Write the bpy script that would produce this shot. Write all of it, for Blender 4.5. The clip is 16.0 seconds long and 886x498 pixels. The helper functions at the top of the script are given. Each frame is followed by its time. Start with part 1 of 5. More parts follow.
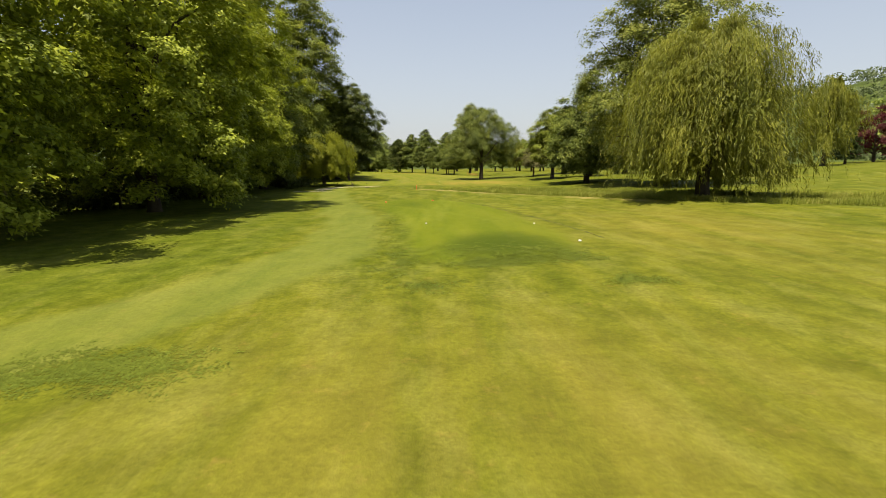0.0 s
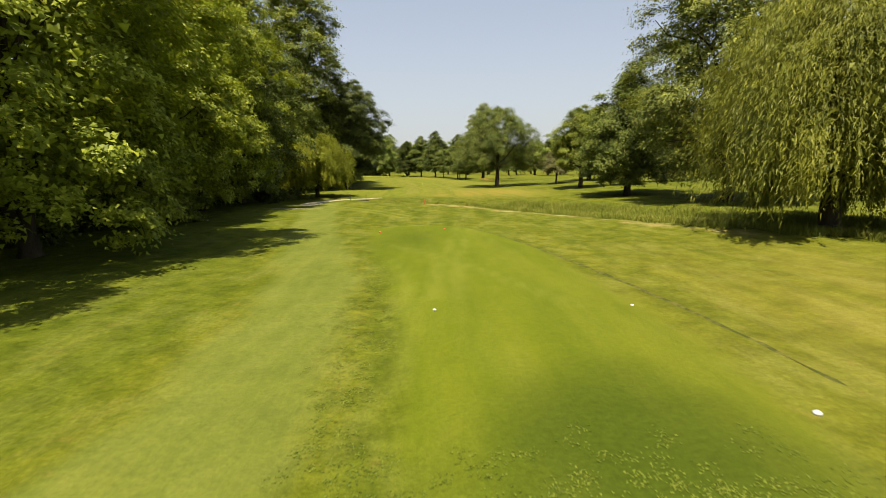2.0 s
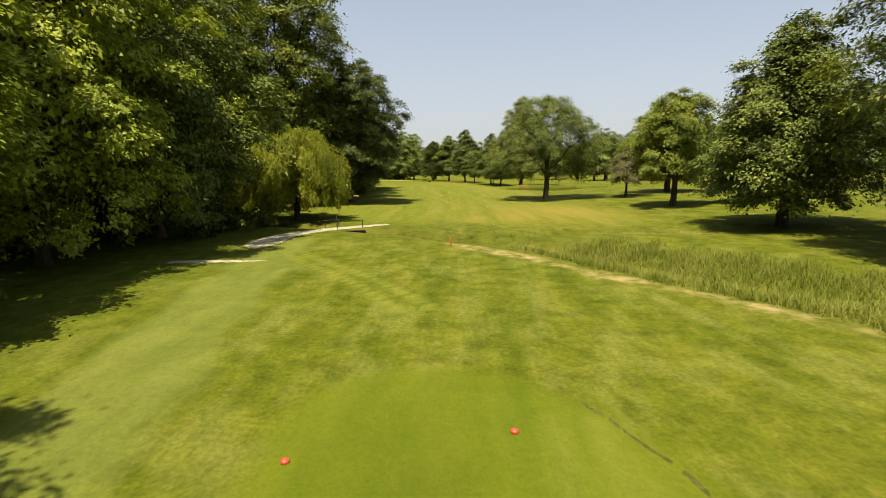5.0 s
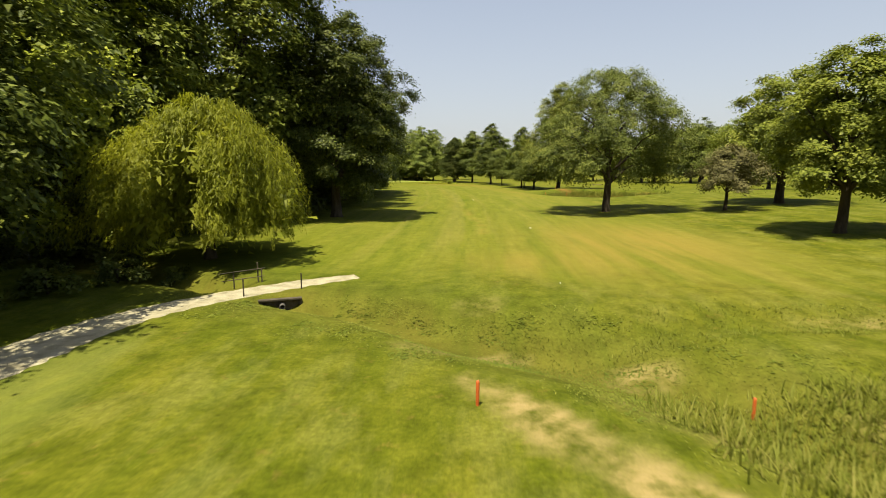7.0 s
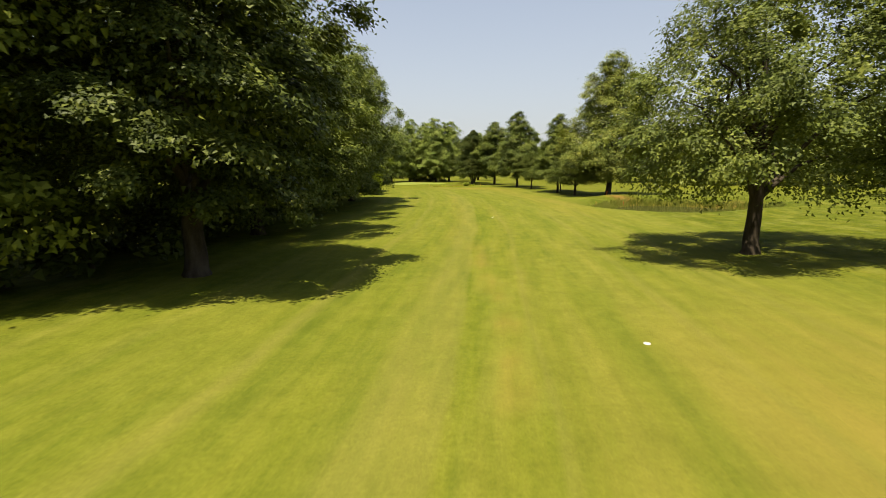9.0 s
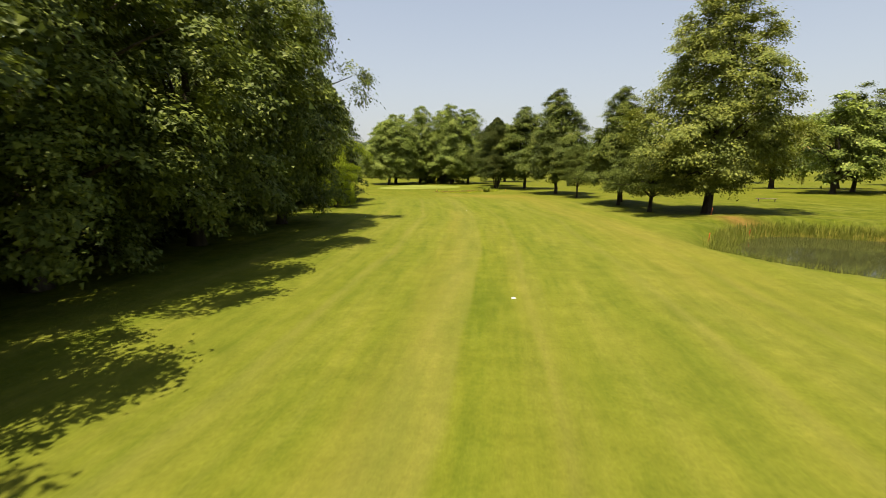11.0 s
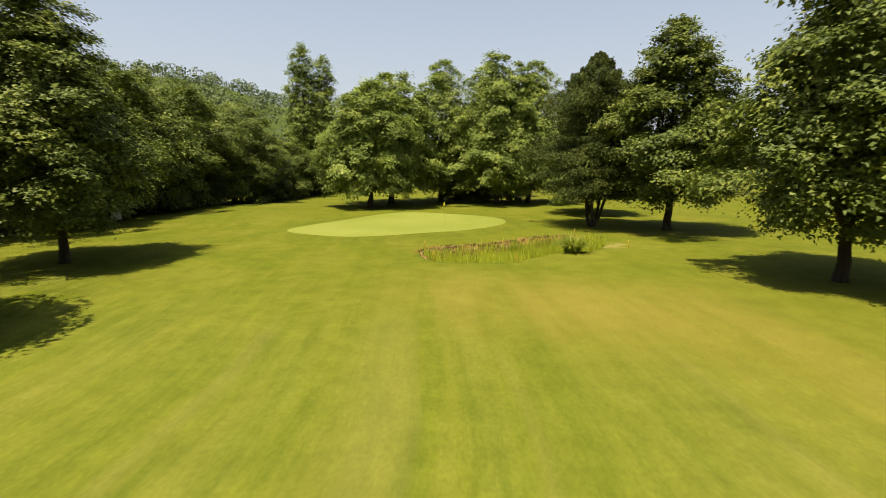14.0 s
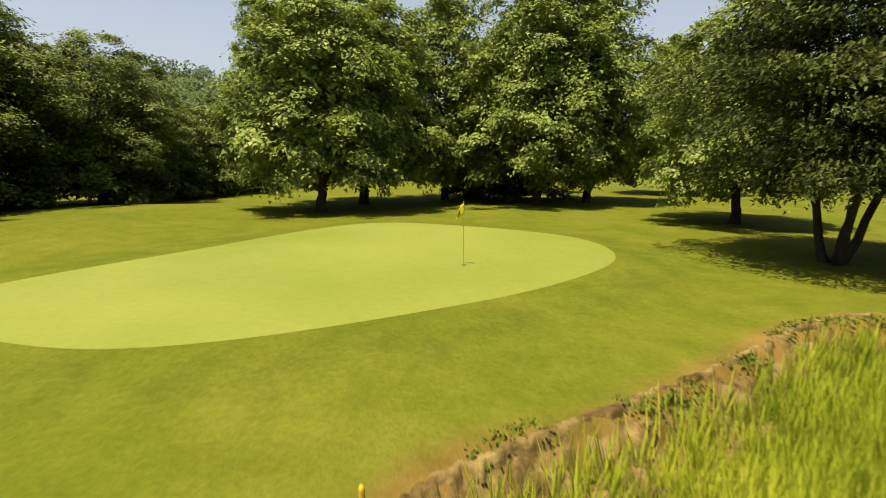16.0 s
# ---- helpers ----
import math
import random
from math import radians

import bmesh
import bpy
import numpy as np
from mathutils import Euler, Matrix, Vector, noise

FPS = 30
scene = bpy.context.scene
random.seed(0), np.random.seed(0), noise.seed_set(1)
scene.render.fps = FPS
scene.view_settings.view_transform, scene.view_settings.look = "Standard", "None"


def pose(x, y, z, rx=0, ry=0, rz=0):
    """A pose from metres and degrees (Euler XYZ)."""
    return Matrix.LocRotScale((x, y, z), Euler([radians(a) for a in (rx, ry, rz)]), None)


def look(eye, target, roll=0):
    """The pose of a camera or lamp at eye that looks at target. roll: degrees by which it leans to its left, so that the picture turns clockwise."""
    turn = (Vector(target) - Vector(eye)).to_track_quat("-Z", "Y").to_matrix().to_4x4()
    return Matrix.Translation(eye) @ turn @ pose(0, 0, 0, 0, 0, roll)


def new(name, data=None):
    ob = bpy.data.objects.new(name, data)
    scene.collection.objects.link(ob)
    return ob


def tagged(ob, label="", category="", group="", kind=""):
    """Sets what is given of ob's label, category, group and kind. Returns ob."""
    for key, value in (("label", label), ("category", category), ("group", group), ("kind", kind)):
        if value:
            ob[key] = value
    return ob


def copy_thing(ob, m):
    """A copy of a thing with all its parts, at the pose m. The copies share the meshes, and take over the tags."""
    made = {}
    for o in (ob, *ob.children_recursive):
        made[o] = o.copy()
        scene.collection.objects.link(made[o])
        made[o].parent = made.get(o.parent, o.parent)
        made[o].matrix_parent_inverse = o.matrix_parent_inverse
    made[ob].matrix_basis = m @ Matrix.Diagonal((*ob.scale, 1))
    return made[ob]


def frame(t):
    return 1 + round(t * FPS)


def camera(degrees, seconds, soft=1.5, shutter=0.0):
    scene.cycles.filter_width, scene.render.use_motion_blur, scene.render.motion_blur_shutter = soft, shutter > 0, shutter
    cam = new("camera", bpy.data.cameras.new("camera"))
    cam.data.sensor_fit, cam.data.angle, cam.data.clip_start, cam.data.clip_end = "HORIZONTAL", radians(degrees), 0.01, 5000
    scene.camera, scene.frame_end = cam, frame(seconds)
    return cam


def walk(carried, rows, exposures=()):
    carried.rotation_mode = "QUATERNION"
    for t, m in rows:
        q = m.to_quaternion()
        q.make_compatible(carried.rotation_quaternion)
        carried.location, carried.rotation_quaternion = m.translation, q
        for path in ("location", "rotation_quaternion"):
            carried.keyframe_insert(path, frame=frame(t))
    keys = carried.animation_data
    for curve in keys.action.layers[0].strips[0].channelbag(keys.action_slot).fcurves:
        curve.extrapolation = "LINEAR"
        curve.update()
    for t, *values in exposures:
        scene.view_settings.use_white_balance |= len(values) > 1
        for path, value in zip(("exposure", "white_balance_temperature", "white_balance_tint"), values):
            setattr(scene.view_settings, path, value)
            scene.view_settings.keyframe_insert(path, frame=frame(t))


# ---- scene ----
cam = camera(83.1, 16.0, soft=0.9, shutter=0.15)
PLAN = 1.5  # metres to one unit of the plan below
METRES, EYE = 150.0 * PLAN, 2.25 * PLAN
ROWS = [
    (0.0, 0.0, 0.0, 0.0, -0.02, -9.43, 0.13),
    (0.5, -0.0004, 0.012, 0.001, -0.0, -9.4, 0.14),
    (1.0, -0.0008, 0.0262, 0.0022, 0.15, -9.37, 0.18),
    (1.5, -0.0012, 0.0413, 0.0034, 0.53, -9.32, 0.21),
    (2.0, -0.0017, 0.0584, 0.0045, 1.1, -9.27, 0.2),
    (2.5, -0.0023, 0.0758, 0.0056, 1.49, -9.24, 0.18),
    (3.0, -0.003, 0.0948, 0.0067, 1.89, -9.21, 0.12),
    (3.5, -0.0037, 0.113, 0.0077, 2.41, -9.23, 0.09),
    (4.0, -0.0046, 0.1328, 0.0086, 3.1, -9.22, 0.07),
    (6.5, -0.0133, 0.2437, 0.0096, 6.15, -9.19, -0.17),
    (7.0, -0.0147, 0.2765, 0.0101, 6.93, -9.29, -0.19),
    (7.5, -0.0162, 0.3102, 0.0105, 7.53, -9.34, -0.15),
    (8.0, -0.0179, 0.3443, 0.0107, 8.06, -9.43, -0.11),
    (8.5, -0.0193, 0.3787, 0.0107, 8.78, -9.47, -0.04),
    (9.0, -0.0212, 0.4137, 0.0109, 9.61, -9.49, 0.05),
    (11.5, -0.0349, 0.6148, 0.0121, 14.15, -9.8, -0.23),
    (12.0, -0.0407, 0.6635, 0.0125, 15.37, -9.75, -0.21),
    (12.5, -0.0477, 0.7132, 0.0127, 16.78, -9.77, -0.22),
    (13.0, -0.0554, 0.7634, 0.013, 18.17, -9.78, -0.21),
    (13.5, -0.0649, 0.8141, 0.0132, 19.72, -9.8, -0.11),
    (14.0, -0.0785, 0.8637, 0.0125, 20.78, -9.75, -0.13),
    (14.5, -0.0923, 0.9098, 0.0079, 20.93, -9.86, -0.02),
    (15.0, -0.1052, 0.9399, 0.0037, 21.0, -9.91, -0.04),
    (15.5, -0.1151, 0.9627, 0.0029, 21.04, -9.98, 0.01),
    (16.0, -0.1265, 0.9844, 0.0029, 20.88, -9.95, -0.06),
]
walk(cam, [(t, pose(METRES * x, METRES * y, EYE + METRES * z, 90 + pitch, roll, yaw)) for t, x, y, z, yaw, pitch, roll in ROWS],
     exposures=[(0.0, 1.0), (16.0, 1.0)])

# ---- daylight: a high summer sun from behind, a little to the left ----
SUN_FROM = Vector((-0.42, -0.90, 0.0)).normalized()
SUN_HEIGHT = radians(74)
world = bpy.data.worlds.new("summer_sky")
scene.world = world
world.use_nodes = True
wn = world.node_tree.nodes
sky = wn.new("ShaderNodeTexSky")
sky.sky_type = "NISHITA"
sky.sun_disc = False
sky.sun_elevation = SUN_HEIGHT
sky.sun_rotation = math.atan2(SUN_FROM.x, SUN_FROM.y)
sky.air_density, sky.dust_density, sky.ozone_density = 1.0, 2.2, 1.0
wn["Background"].inputs["Strength"].default_value = 0.079
haze = wn.new("ShaderNodeMix")
haze.data_type, haze.blend_type = "RGBA", "MIX"
haze.inputs[7].default_value = (4.5, 4.55, 4.62, 1)
where = wn.new("ShaderNodeTexCoord")
split_up = wn.new("ShaderNodeSeparateXYZ")
thin = wn.new("ShaderNodeMapRange")
thin.inputs[1].default_value, thin.inputs[2].default_value = 0.05, 0.75
thin.inputs[3].default_value, thin.inputs[4].default_value = 0.68, 0.0
sky_links = world.node_tree.links
sky_links.new(where.outputs["Generated"], split_up.inputs[0])
sky_links.new(split_up.outputs[2], thin.inputs[0])
sky_links.new(thin.outputs[0], haze.inputs[0])
sky_links.new(sky.outputs[0], haze.inputs[6])
sky_links.new(haze.outputs[2], wn["Background"].inputs["Color"])
sun = new("sun", bpy.data.lights.new("sun", "SUN"))
sun.data.energy, sun.data.angle, sun.data.color = 5.0, radians(0.53), (1.0, 0.91, 0.70)
sun_dir = SUN_FROM * math.cos(SUN_HEIGHT) + Vector((0, 0, math.sin(SUN_HEIGHT)))
sun.matrix_world = look(sun_dir * 200, (0, 0, 0))

# ---- materials ----


def nodes_of(name):
    mat = bpy.data.materials.new(name)
    mat.use_nodes = True
    nt = mat.node_tree
    return mat, nt.nodes, nt.links, nt.nodes["Principled BSDF"]


def ramp(nd, stops):
    r = nd.new("ShaderNodeValToRGB")
    els = r.color_ramp.elements
    while len(els) < len(stops):
        els.new(0.5)
    for e, (p, c) in zip(els, stops):
        e.position, e.color = p, (*c, 1)
    return r


def noise_node(nd, ln, scale, detail=4.0, vec=None, rough=0.55):
    n = nd.new("ShaderNodeTexNoise")
    n.inputs["Scale"].default_value, n.inputs["Detail"].default_value = scale, detail
    n.inputs["Roughness"].default_value = rough
    if vec is not None:
        ln.new(vec, n.inputs["Vector"])
    return n


def mixer(nd, ln, fac, a, b, mode="MIX"):
    m = nd.new("ShaderNodeMix")
    m.data_type, m.blend_type = "RGBA", mode
    for sock, v in ((m.inputs[0], fac), (m.inputs[6], a), (m.inputs[7], b)):
        if isinstance(v, (int, float)):
            sock.default_value = v
        elif isinstance(v, tuple):
            sock.default_value = (*v, 1)
        else:
            ln.new(v, sock)
    return m.outputs[2]


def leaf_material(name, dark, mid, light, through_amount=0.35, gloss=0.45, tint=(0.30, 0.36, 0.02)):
    mat, nd, ln, bsdf = nodes_of(name)
    geo = nd.new("ShaderNodeNewGeometry")
    tex = nd.new("ShaderNodeTexCoord")
    r = ramp(nd, [(0.0, dark), (0.5, mid), (1.0, light)])
    big = noise_node(nd, ln, 0.45, 2.0, tex.outputs["Object"])
    mix = nd.new("ShaderNodeMath")
    mix.operation = "MULTIPLY_ADD"
    ln.new(geo.outputs["Random Per Island"], mix.inputs[0])
    mix.inputs[1].default_value = 0.55
    sh = nd.new("ShaderNodeMapRange")
    sh.inputs[1].default_value, sh.inputs[2].default_value = 0.3, 0.7
    sh.inputs[3].default_value, sh.inputs[4].default_value = 0.0, 0.45
    ln.new(big.outputs[0], sh.inputs[0])
    ln.new(sh.outputs[0], mix.inputs[2])
    ln.new(mix.outputs[0], r.inputs[0])
    ln.new(r.outputs[0], bsdf.inputs["Base Color"])
    bsdf.inputs["Roughness"].default_value = gloss + 0.1
    bsdf.inputs["Specular IOR Level"].default_value = 0.16
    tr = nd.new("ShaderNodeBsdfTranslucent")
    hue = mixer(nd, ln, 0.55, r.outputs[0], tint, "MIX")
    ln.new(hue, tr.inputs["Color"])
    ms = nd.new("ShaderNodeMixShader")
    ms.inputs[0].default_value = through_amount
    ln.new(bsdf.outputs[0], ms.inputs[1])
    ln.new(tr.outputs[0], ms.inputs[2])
    ln.new(ms.outputs[0], nd["Material Output"].inputs["Surface"])
    return mat


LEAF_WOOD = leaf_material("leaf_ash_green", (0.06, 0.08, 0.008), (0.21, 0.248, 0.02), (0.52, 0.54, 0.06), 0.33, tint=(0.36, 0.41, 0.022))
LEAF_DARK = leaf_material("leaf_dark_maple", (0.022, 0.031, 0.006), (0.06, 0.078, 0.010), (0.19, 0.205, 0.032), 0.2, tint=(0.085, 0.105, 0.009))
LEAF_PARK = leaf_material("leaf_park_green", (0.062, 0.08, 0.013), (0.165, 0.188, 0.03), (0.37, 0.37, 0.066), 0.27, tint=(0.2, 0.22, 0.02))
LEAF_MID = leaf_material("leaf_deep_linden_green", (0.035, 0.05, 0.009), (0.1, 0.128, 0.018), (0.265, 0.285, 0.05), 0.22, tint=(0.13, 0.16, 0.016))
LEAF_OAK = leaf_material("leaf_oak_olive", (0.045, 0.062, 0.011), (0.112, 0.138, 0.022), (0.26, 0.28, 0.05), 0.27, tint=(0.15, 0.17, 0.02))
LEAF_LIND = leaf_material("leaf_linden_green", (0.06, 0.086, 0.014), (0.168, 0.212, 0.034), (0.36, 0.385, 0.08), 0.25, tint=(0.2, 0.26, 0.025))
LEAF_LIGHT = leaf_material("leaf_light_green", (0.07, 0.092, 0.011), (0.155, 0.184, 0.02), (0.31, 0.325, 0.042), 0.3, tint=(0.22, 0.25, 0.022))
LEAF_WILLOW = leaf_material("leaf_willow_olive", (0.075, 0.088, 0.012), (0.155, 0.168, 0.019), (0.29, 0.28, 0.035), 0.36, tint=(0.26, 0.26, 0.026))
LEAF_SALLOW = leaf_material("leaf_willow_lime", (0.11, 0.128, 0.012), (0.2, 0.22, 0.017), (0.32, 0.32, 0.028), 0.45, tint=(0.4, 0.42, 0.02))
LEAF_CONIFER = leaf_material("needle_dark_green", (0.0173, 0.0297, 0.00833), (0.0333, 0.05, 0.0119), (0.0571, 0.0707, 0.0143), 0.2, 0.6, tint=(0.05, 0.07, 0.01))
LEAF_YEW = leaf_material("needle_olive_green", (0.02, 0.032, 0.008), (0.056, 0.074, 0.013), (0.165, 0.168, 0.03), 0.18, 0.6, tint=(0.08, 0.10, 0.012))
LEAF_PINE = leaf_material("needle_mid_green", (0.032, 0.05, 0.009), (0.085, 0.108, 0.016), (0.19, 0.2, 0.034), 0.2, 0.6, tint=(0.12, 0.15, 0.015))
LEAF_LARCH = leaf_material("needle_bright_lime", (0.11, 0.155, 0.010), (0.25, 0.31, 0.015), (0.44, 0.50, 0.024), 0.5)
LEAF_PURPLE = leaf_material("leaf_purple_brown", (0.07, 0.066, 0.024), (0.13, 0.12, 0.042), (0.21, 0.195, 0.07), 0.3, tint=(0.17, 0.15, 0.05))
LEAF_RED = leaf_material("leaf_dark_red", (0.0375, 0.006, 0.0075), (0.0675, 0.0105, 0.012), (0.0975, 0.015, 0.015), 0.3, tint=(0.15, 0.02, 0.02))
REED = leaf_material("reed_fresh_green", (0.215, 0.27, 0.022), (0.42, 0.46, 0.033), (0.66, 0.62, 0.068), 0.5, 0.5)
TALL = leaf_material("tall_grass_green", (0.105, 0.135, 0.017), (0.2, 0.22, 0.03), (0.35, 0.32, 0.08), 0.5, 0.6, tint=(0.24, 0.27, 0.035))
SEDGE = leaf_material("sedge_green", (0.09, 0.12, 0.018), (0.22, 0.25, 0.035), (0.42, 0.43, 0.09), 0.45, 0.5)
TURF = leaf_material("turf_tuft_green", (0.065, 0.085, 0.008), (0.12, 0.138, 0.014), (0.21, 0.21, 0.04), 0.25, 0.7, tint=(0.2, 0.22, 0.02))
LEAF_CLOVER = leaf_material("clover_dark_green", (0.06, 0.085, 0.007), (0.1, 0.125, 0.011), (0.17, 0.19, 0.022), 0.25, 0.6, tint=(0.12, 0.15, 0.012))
# far leaves: distance haze painted in as a paler, bluer green
FAR_LEAF_HAZED = leaf_material("far_wood_haze_green", (0.064, 0.085, 0.036), (0.1, 0.126, 0.05), (0.145, 0.168, 0.064), 0.2, tint=(0.06, 0.09, 0.03))


def rough_material(name, stops, scale, bump=0.3, roughness=0.85, stretch=(1, 1, 1), fine=12.0, speck=0.8):
    mat, nd, ln, bsdf = nodes_of(name)
    tex = nd.new("ShaderNodeTexCoord")
    mp = nd.new("ShaderNodeMapping")
    mp.inputs["Scale"].default_value = stretch
    ln.new(tex.outputs["Object"], mp.inputs["Vector"])
    n1 = noise_node(nd, ln, scale, 6.0, mp.outputs[0])
    n2 = noise_node(nd, ln, scale * fine, 3.0, mp.outputs[0])
    r = ramp(nd, stops)
    ln.new(n1.outputs[0], r.inputs[0])
    r2 = ramp(nd, [(0.3, (0.6, 0.6, 0.6)), (0.7, (1.0, 1.0, 1.0))])
    ln.new(n2.outputs[0], r2.inputs[0])
    ln.new(mixer(nd, ln, speck, r.outputs[0], r2.outputs[0], "MULTIPLY"), bsdf.inputs["Base Color"])
    bsdf.inputs["Roughness"].default_value = roughness
    bsdf.inputs["Specular IOR Level"].default_value = 0.12 if roughness > 0.75 else 0.4
    b = nd.new("ShaderNodeBump")
    b.inputs["Strength"].default_value, b.inputs["Distance"].default_value = bump, 0.05
    ln.new(n1.outputs[0], b.inputs["Height"])
    ln.new(b.outputs[0], bsdf.inputs["Normal"])
    return mat


BARK = rough_material("bark_grey_brown", [(0.3, (0.032, 0.024, 0.016)), (0.7, (0.096, 0.076, 0.052))], 5.0, 0.8, 0.9, (0.8, 0.8, 0.2))
SAND = rough_material("path_pale_gravel", [(0.32, (0.235, 0.21, 0.125)), (0.6, (0.385, 0.35, 0.23))], 2.4, 0.5, 0.95, fine=16.0, speck=0.9)
MUD = rough_material("bank_brown_earth", [(0.34, (0.055, 0.033, 0.009)), (0.5, (0.15, 0.1, 0.03)), (0.66, (0.25, 0.178, 0.06))], 3.2, 1.0, 0.95, fine=9.0, speck=0.8)
WOOD = rough_material("weathered_timber", [(0.3, (0.098, 0.077, 0.056)), (0.7, (0.21, 0.175, 0.133))], 4.0, 0.4, 0.8, (0.7, 0.7, 0.21))
SOIL_DARK = rough_material("dark_cut_turf", [(0.4, (0.05, 0.056, 0.009)), (0.6, (0.105, 0.1, 0.018))], 5.0, 0.5, 0.95)
WOOD_DARK = rough_material("dark_weathered_timber", [(0.3, (0.05, 0.042, 0.03)), (0.7, (0.12, 0.1, 0.07))], 4.0, 0.4, 0.8, (1, 1, 0.3))
CONCRETE = rough_material("culvert_concrete", [(0.3, (0.07, 0.066, 0.058)), (0.7, (0.15, 0.14, 0.12))], 4.0, 0.3, 0.9)
GREEN_TURF = rough_material("putting_green_turf", [(0.3, (0.138, 0.16, 0.018)), (0.7, (0.185, 0.196, 0.034))], 0.22, 0.0, 0.8, fine=30.0, speck=0.25)


def paint(name, color, roughness=0.5):
    return rough_material(name, [(0.3, tuple(0.85 * c for c in color)), (0.7, color)], 6.0, 0.05, roughness)


ORANGE = paint("orange_stake_paint", (0.6, 0.128, 0.024))
YELLOW = paint("yellow_stake_paint", (0.6, 0.39, 0.03))
POLE = paint("pale_yellow_pole", (0.68, 0.624, 0.16))
WHITE = paint("white_plastic", (0.615, 0.615, 0.585), 0.4)
FLAG_CLOTH = paint("yellow_flag_cloth", (0.64, 0.576, 0.024), 0.7)
RED_PLASTIC = paint("red_plastic", (0.65, 0.07, 0.03), 0.4)
BLACK = paint("black_print", (0.03, 0.03, 0.03), 0.6)

WATER, wnd, wln, wb = nodes_of("pond_water")
wb.inputs["Base Color"].default_value = (0.034, 0.036, 0.012, 1)
wb.inputs["Specular IOR Level"].default_value = 0.03
wb.inputs["Roughness"].default_value = 0.05
wbump = wnd.new("ShaderNodeBump")
wbump.inputs["Strength"].default_value = 0.03
wln.new(noise_node(wnd, wln, 3.0).outputs[0], wbump.inputs["Height"])
wln.new(wbump.outputs[0], wb.inputs["Normal"])

# ---- the lie of the land ----
AXIS_Y = np.array([-60, 0, 20, 36, 62, 92, 107, 122, 136, 148, 190, 400.0])
AXIS_X = np.array([2, 0, -0.7, -2, -3.2, -5.3, -7.2, -9.8, -13.8, -19, -38, -150.0])


def spline(points, closed=False, n=8):
    """Points of a smooth Catmull-Rom line through the given ones."""
    p = np.array(points, float)
    k = len(p)
    out = []
    for i in range(k if closed else k - 1):
        a, b, c, d = (p[(i + j) % k] if closed else p[min(max(i + j, 0), k - 1)] for j in (-1, 0, 1, 2))
        for s in np.linspace(0, 1, n, endpoint=False):
            out.append(0.5 * (2 * b + (c - a) * s + (2 * a - 5 * b + 4 * c - d) * s**2 + (3 * b - a - 3 * c + d) * s**3))
    if not closed:
        out.append(p[-1])
    return np.array(out)


def line_distance(x, y, line):
    """Distance from each place to a polyline."""
    best = np.full(np.shape(x), 1e9)
    for (ax, ay), (bx, by) in zip(line[:-1], line[1:]):
        dx, dy = bx - ax, by - ay
        s = np.clip(((x - ax) * dx + (y - ay) * dy) / (dx * dx + dy * dy + 1e-9), 0, 1)
        best = np.minimum(best, np.hypot(x - ax - s * dx, y - ay - s * dy))
    return best


def inside(x, y, loop):
    c = np.zeros(np.shape(x), bool)
    for (ax, ay), (bx, by) in zip(loop, np.roll(loop, -1, 0)):
        hit = ((ay > y) != (by > y)) & (x < (bx - ax) * (y - ay) / (by - ay + 1e-12) + ax)
        c ^= hit
    return c


def edge_depth(x, y, loop):
    """Distance to a closed outline, positive inside."""
    d = line_distance(x, y, np.vstack([loop, loop[:1]]))
    return np.where(inside(x, y, loop), d, -d)


def smooth(a, b, v):
    s = np.clip((v - a) / (b - a), 0, 1)
    return s * s * (3 - 2 * s)


DITCH = spline([(-26, 62), (-14, 57.5), (-8.6, 55.2), (-2, 53.0), (2.2, 50.3), (6.4, 44.5), (10.5, 38), (14.5, 31.8), (20, 25.5), (32, 18), (70, 4)])
BANK = spline([(-1, 53.4), (5, 54.6), (12, 54.2), (24, 52), (45, 49)])
SANDY = spline([(-2.7, 49.8), (-1.9, 49.2), (-0.9, 48.05), (0.3, 46.75), (1.3, 45.45), (3.0, 43.0), (5.7, 39.8), (8.1, 35.6), (10.4, 31.2), (12, 28.5)])
PATH = spline([(-7.25, 58.1), (-8.55, 57.1), (-9.7, 55.65), (-10.75, 54.1), (-11.45, 52.8), (-11.85, 51.4), (-11.85, 50.0), (-11.75, 48.8), (-11.5, 47.6)])
PATH_HALF = [0.35, 0.5, 0.55, 0.58, 0.68, 0.8, 0.85, 0.75, 0.15]
PATH_TWO = spline([(-9.6, 44.6), (-10.6, 44.3), (-11.6, 44.1), (-13, 43.6)])
LANE = spline([(-12, 1), (-7.2, 4.6), (-4.4, 8.6), (-3.1, 12.6), (-3.4, 18), (-4.4, 23.5), (-6.5, 31), (-8.3, 38), (-9.9, 46), (-11.2, 52)])
TEE = spline([(-0.6, 11.8), (1.6, 11.2), (3.5, 12.2), (3.9, 18), (3.2, 24), (2.3, 29), (0.6, 33.3), (-2, 34.6), (-4, 33), (-3.6, 28), (-2.2, 22), (-1.2, 16)], True)
GREEN = spline([(-29.0, 151.6), (-27, 151.3), (-24.7, 151.75), (-22.6, 153.5), (-20.4, 157), (-19.3, 160.4), (-20.6, 163.2), (-24, 164.7), (-27.2, 164.4), (-28.8, 161.5), (-29.4, 157), (-29.7, 153)], True)
REEDBED = spline([(-20.4, 150.0), (-19.85, 148.7), (-19.1, 148.1), (-18.3, 148.1), (-17.3, 148.55), (-16.3, 149.3), (-15.7, 150.5), (-14.9, 151.9), (-13.6, 152.9), (-13.0, 154.1), (-13.1, 156.4), (-14.3, 157.5), (-16.2, 156.6), (-17.4, 154.75), (-18.35, 153.45), (-19.3, 152.2), (-20.05, 151.35)], True)
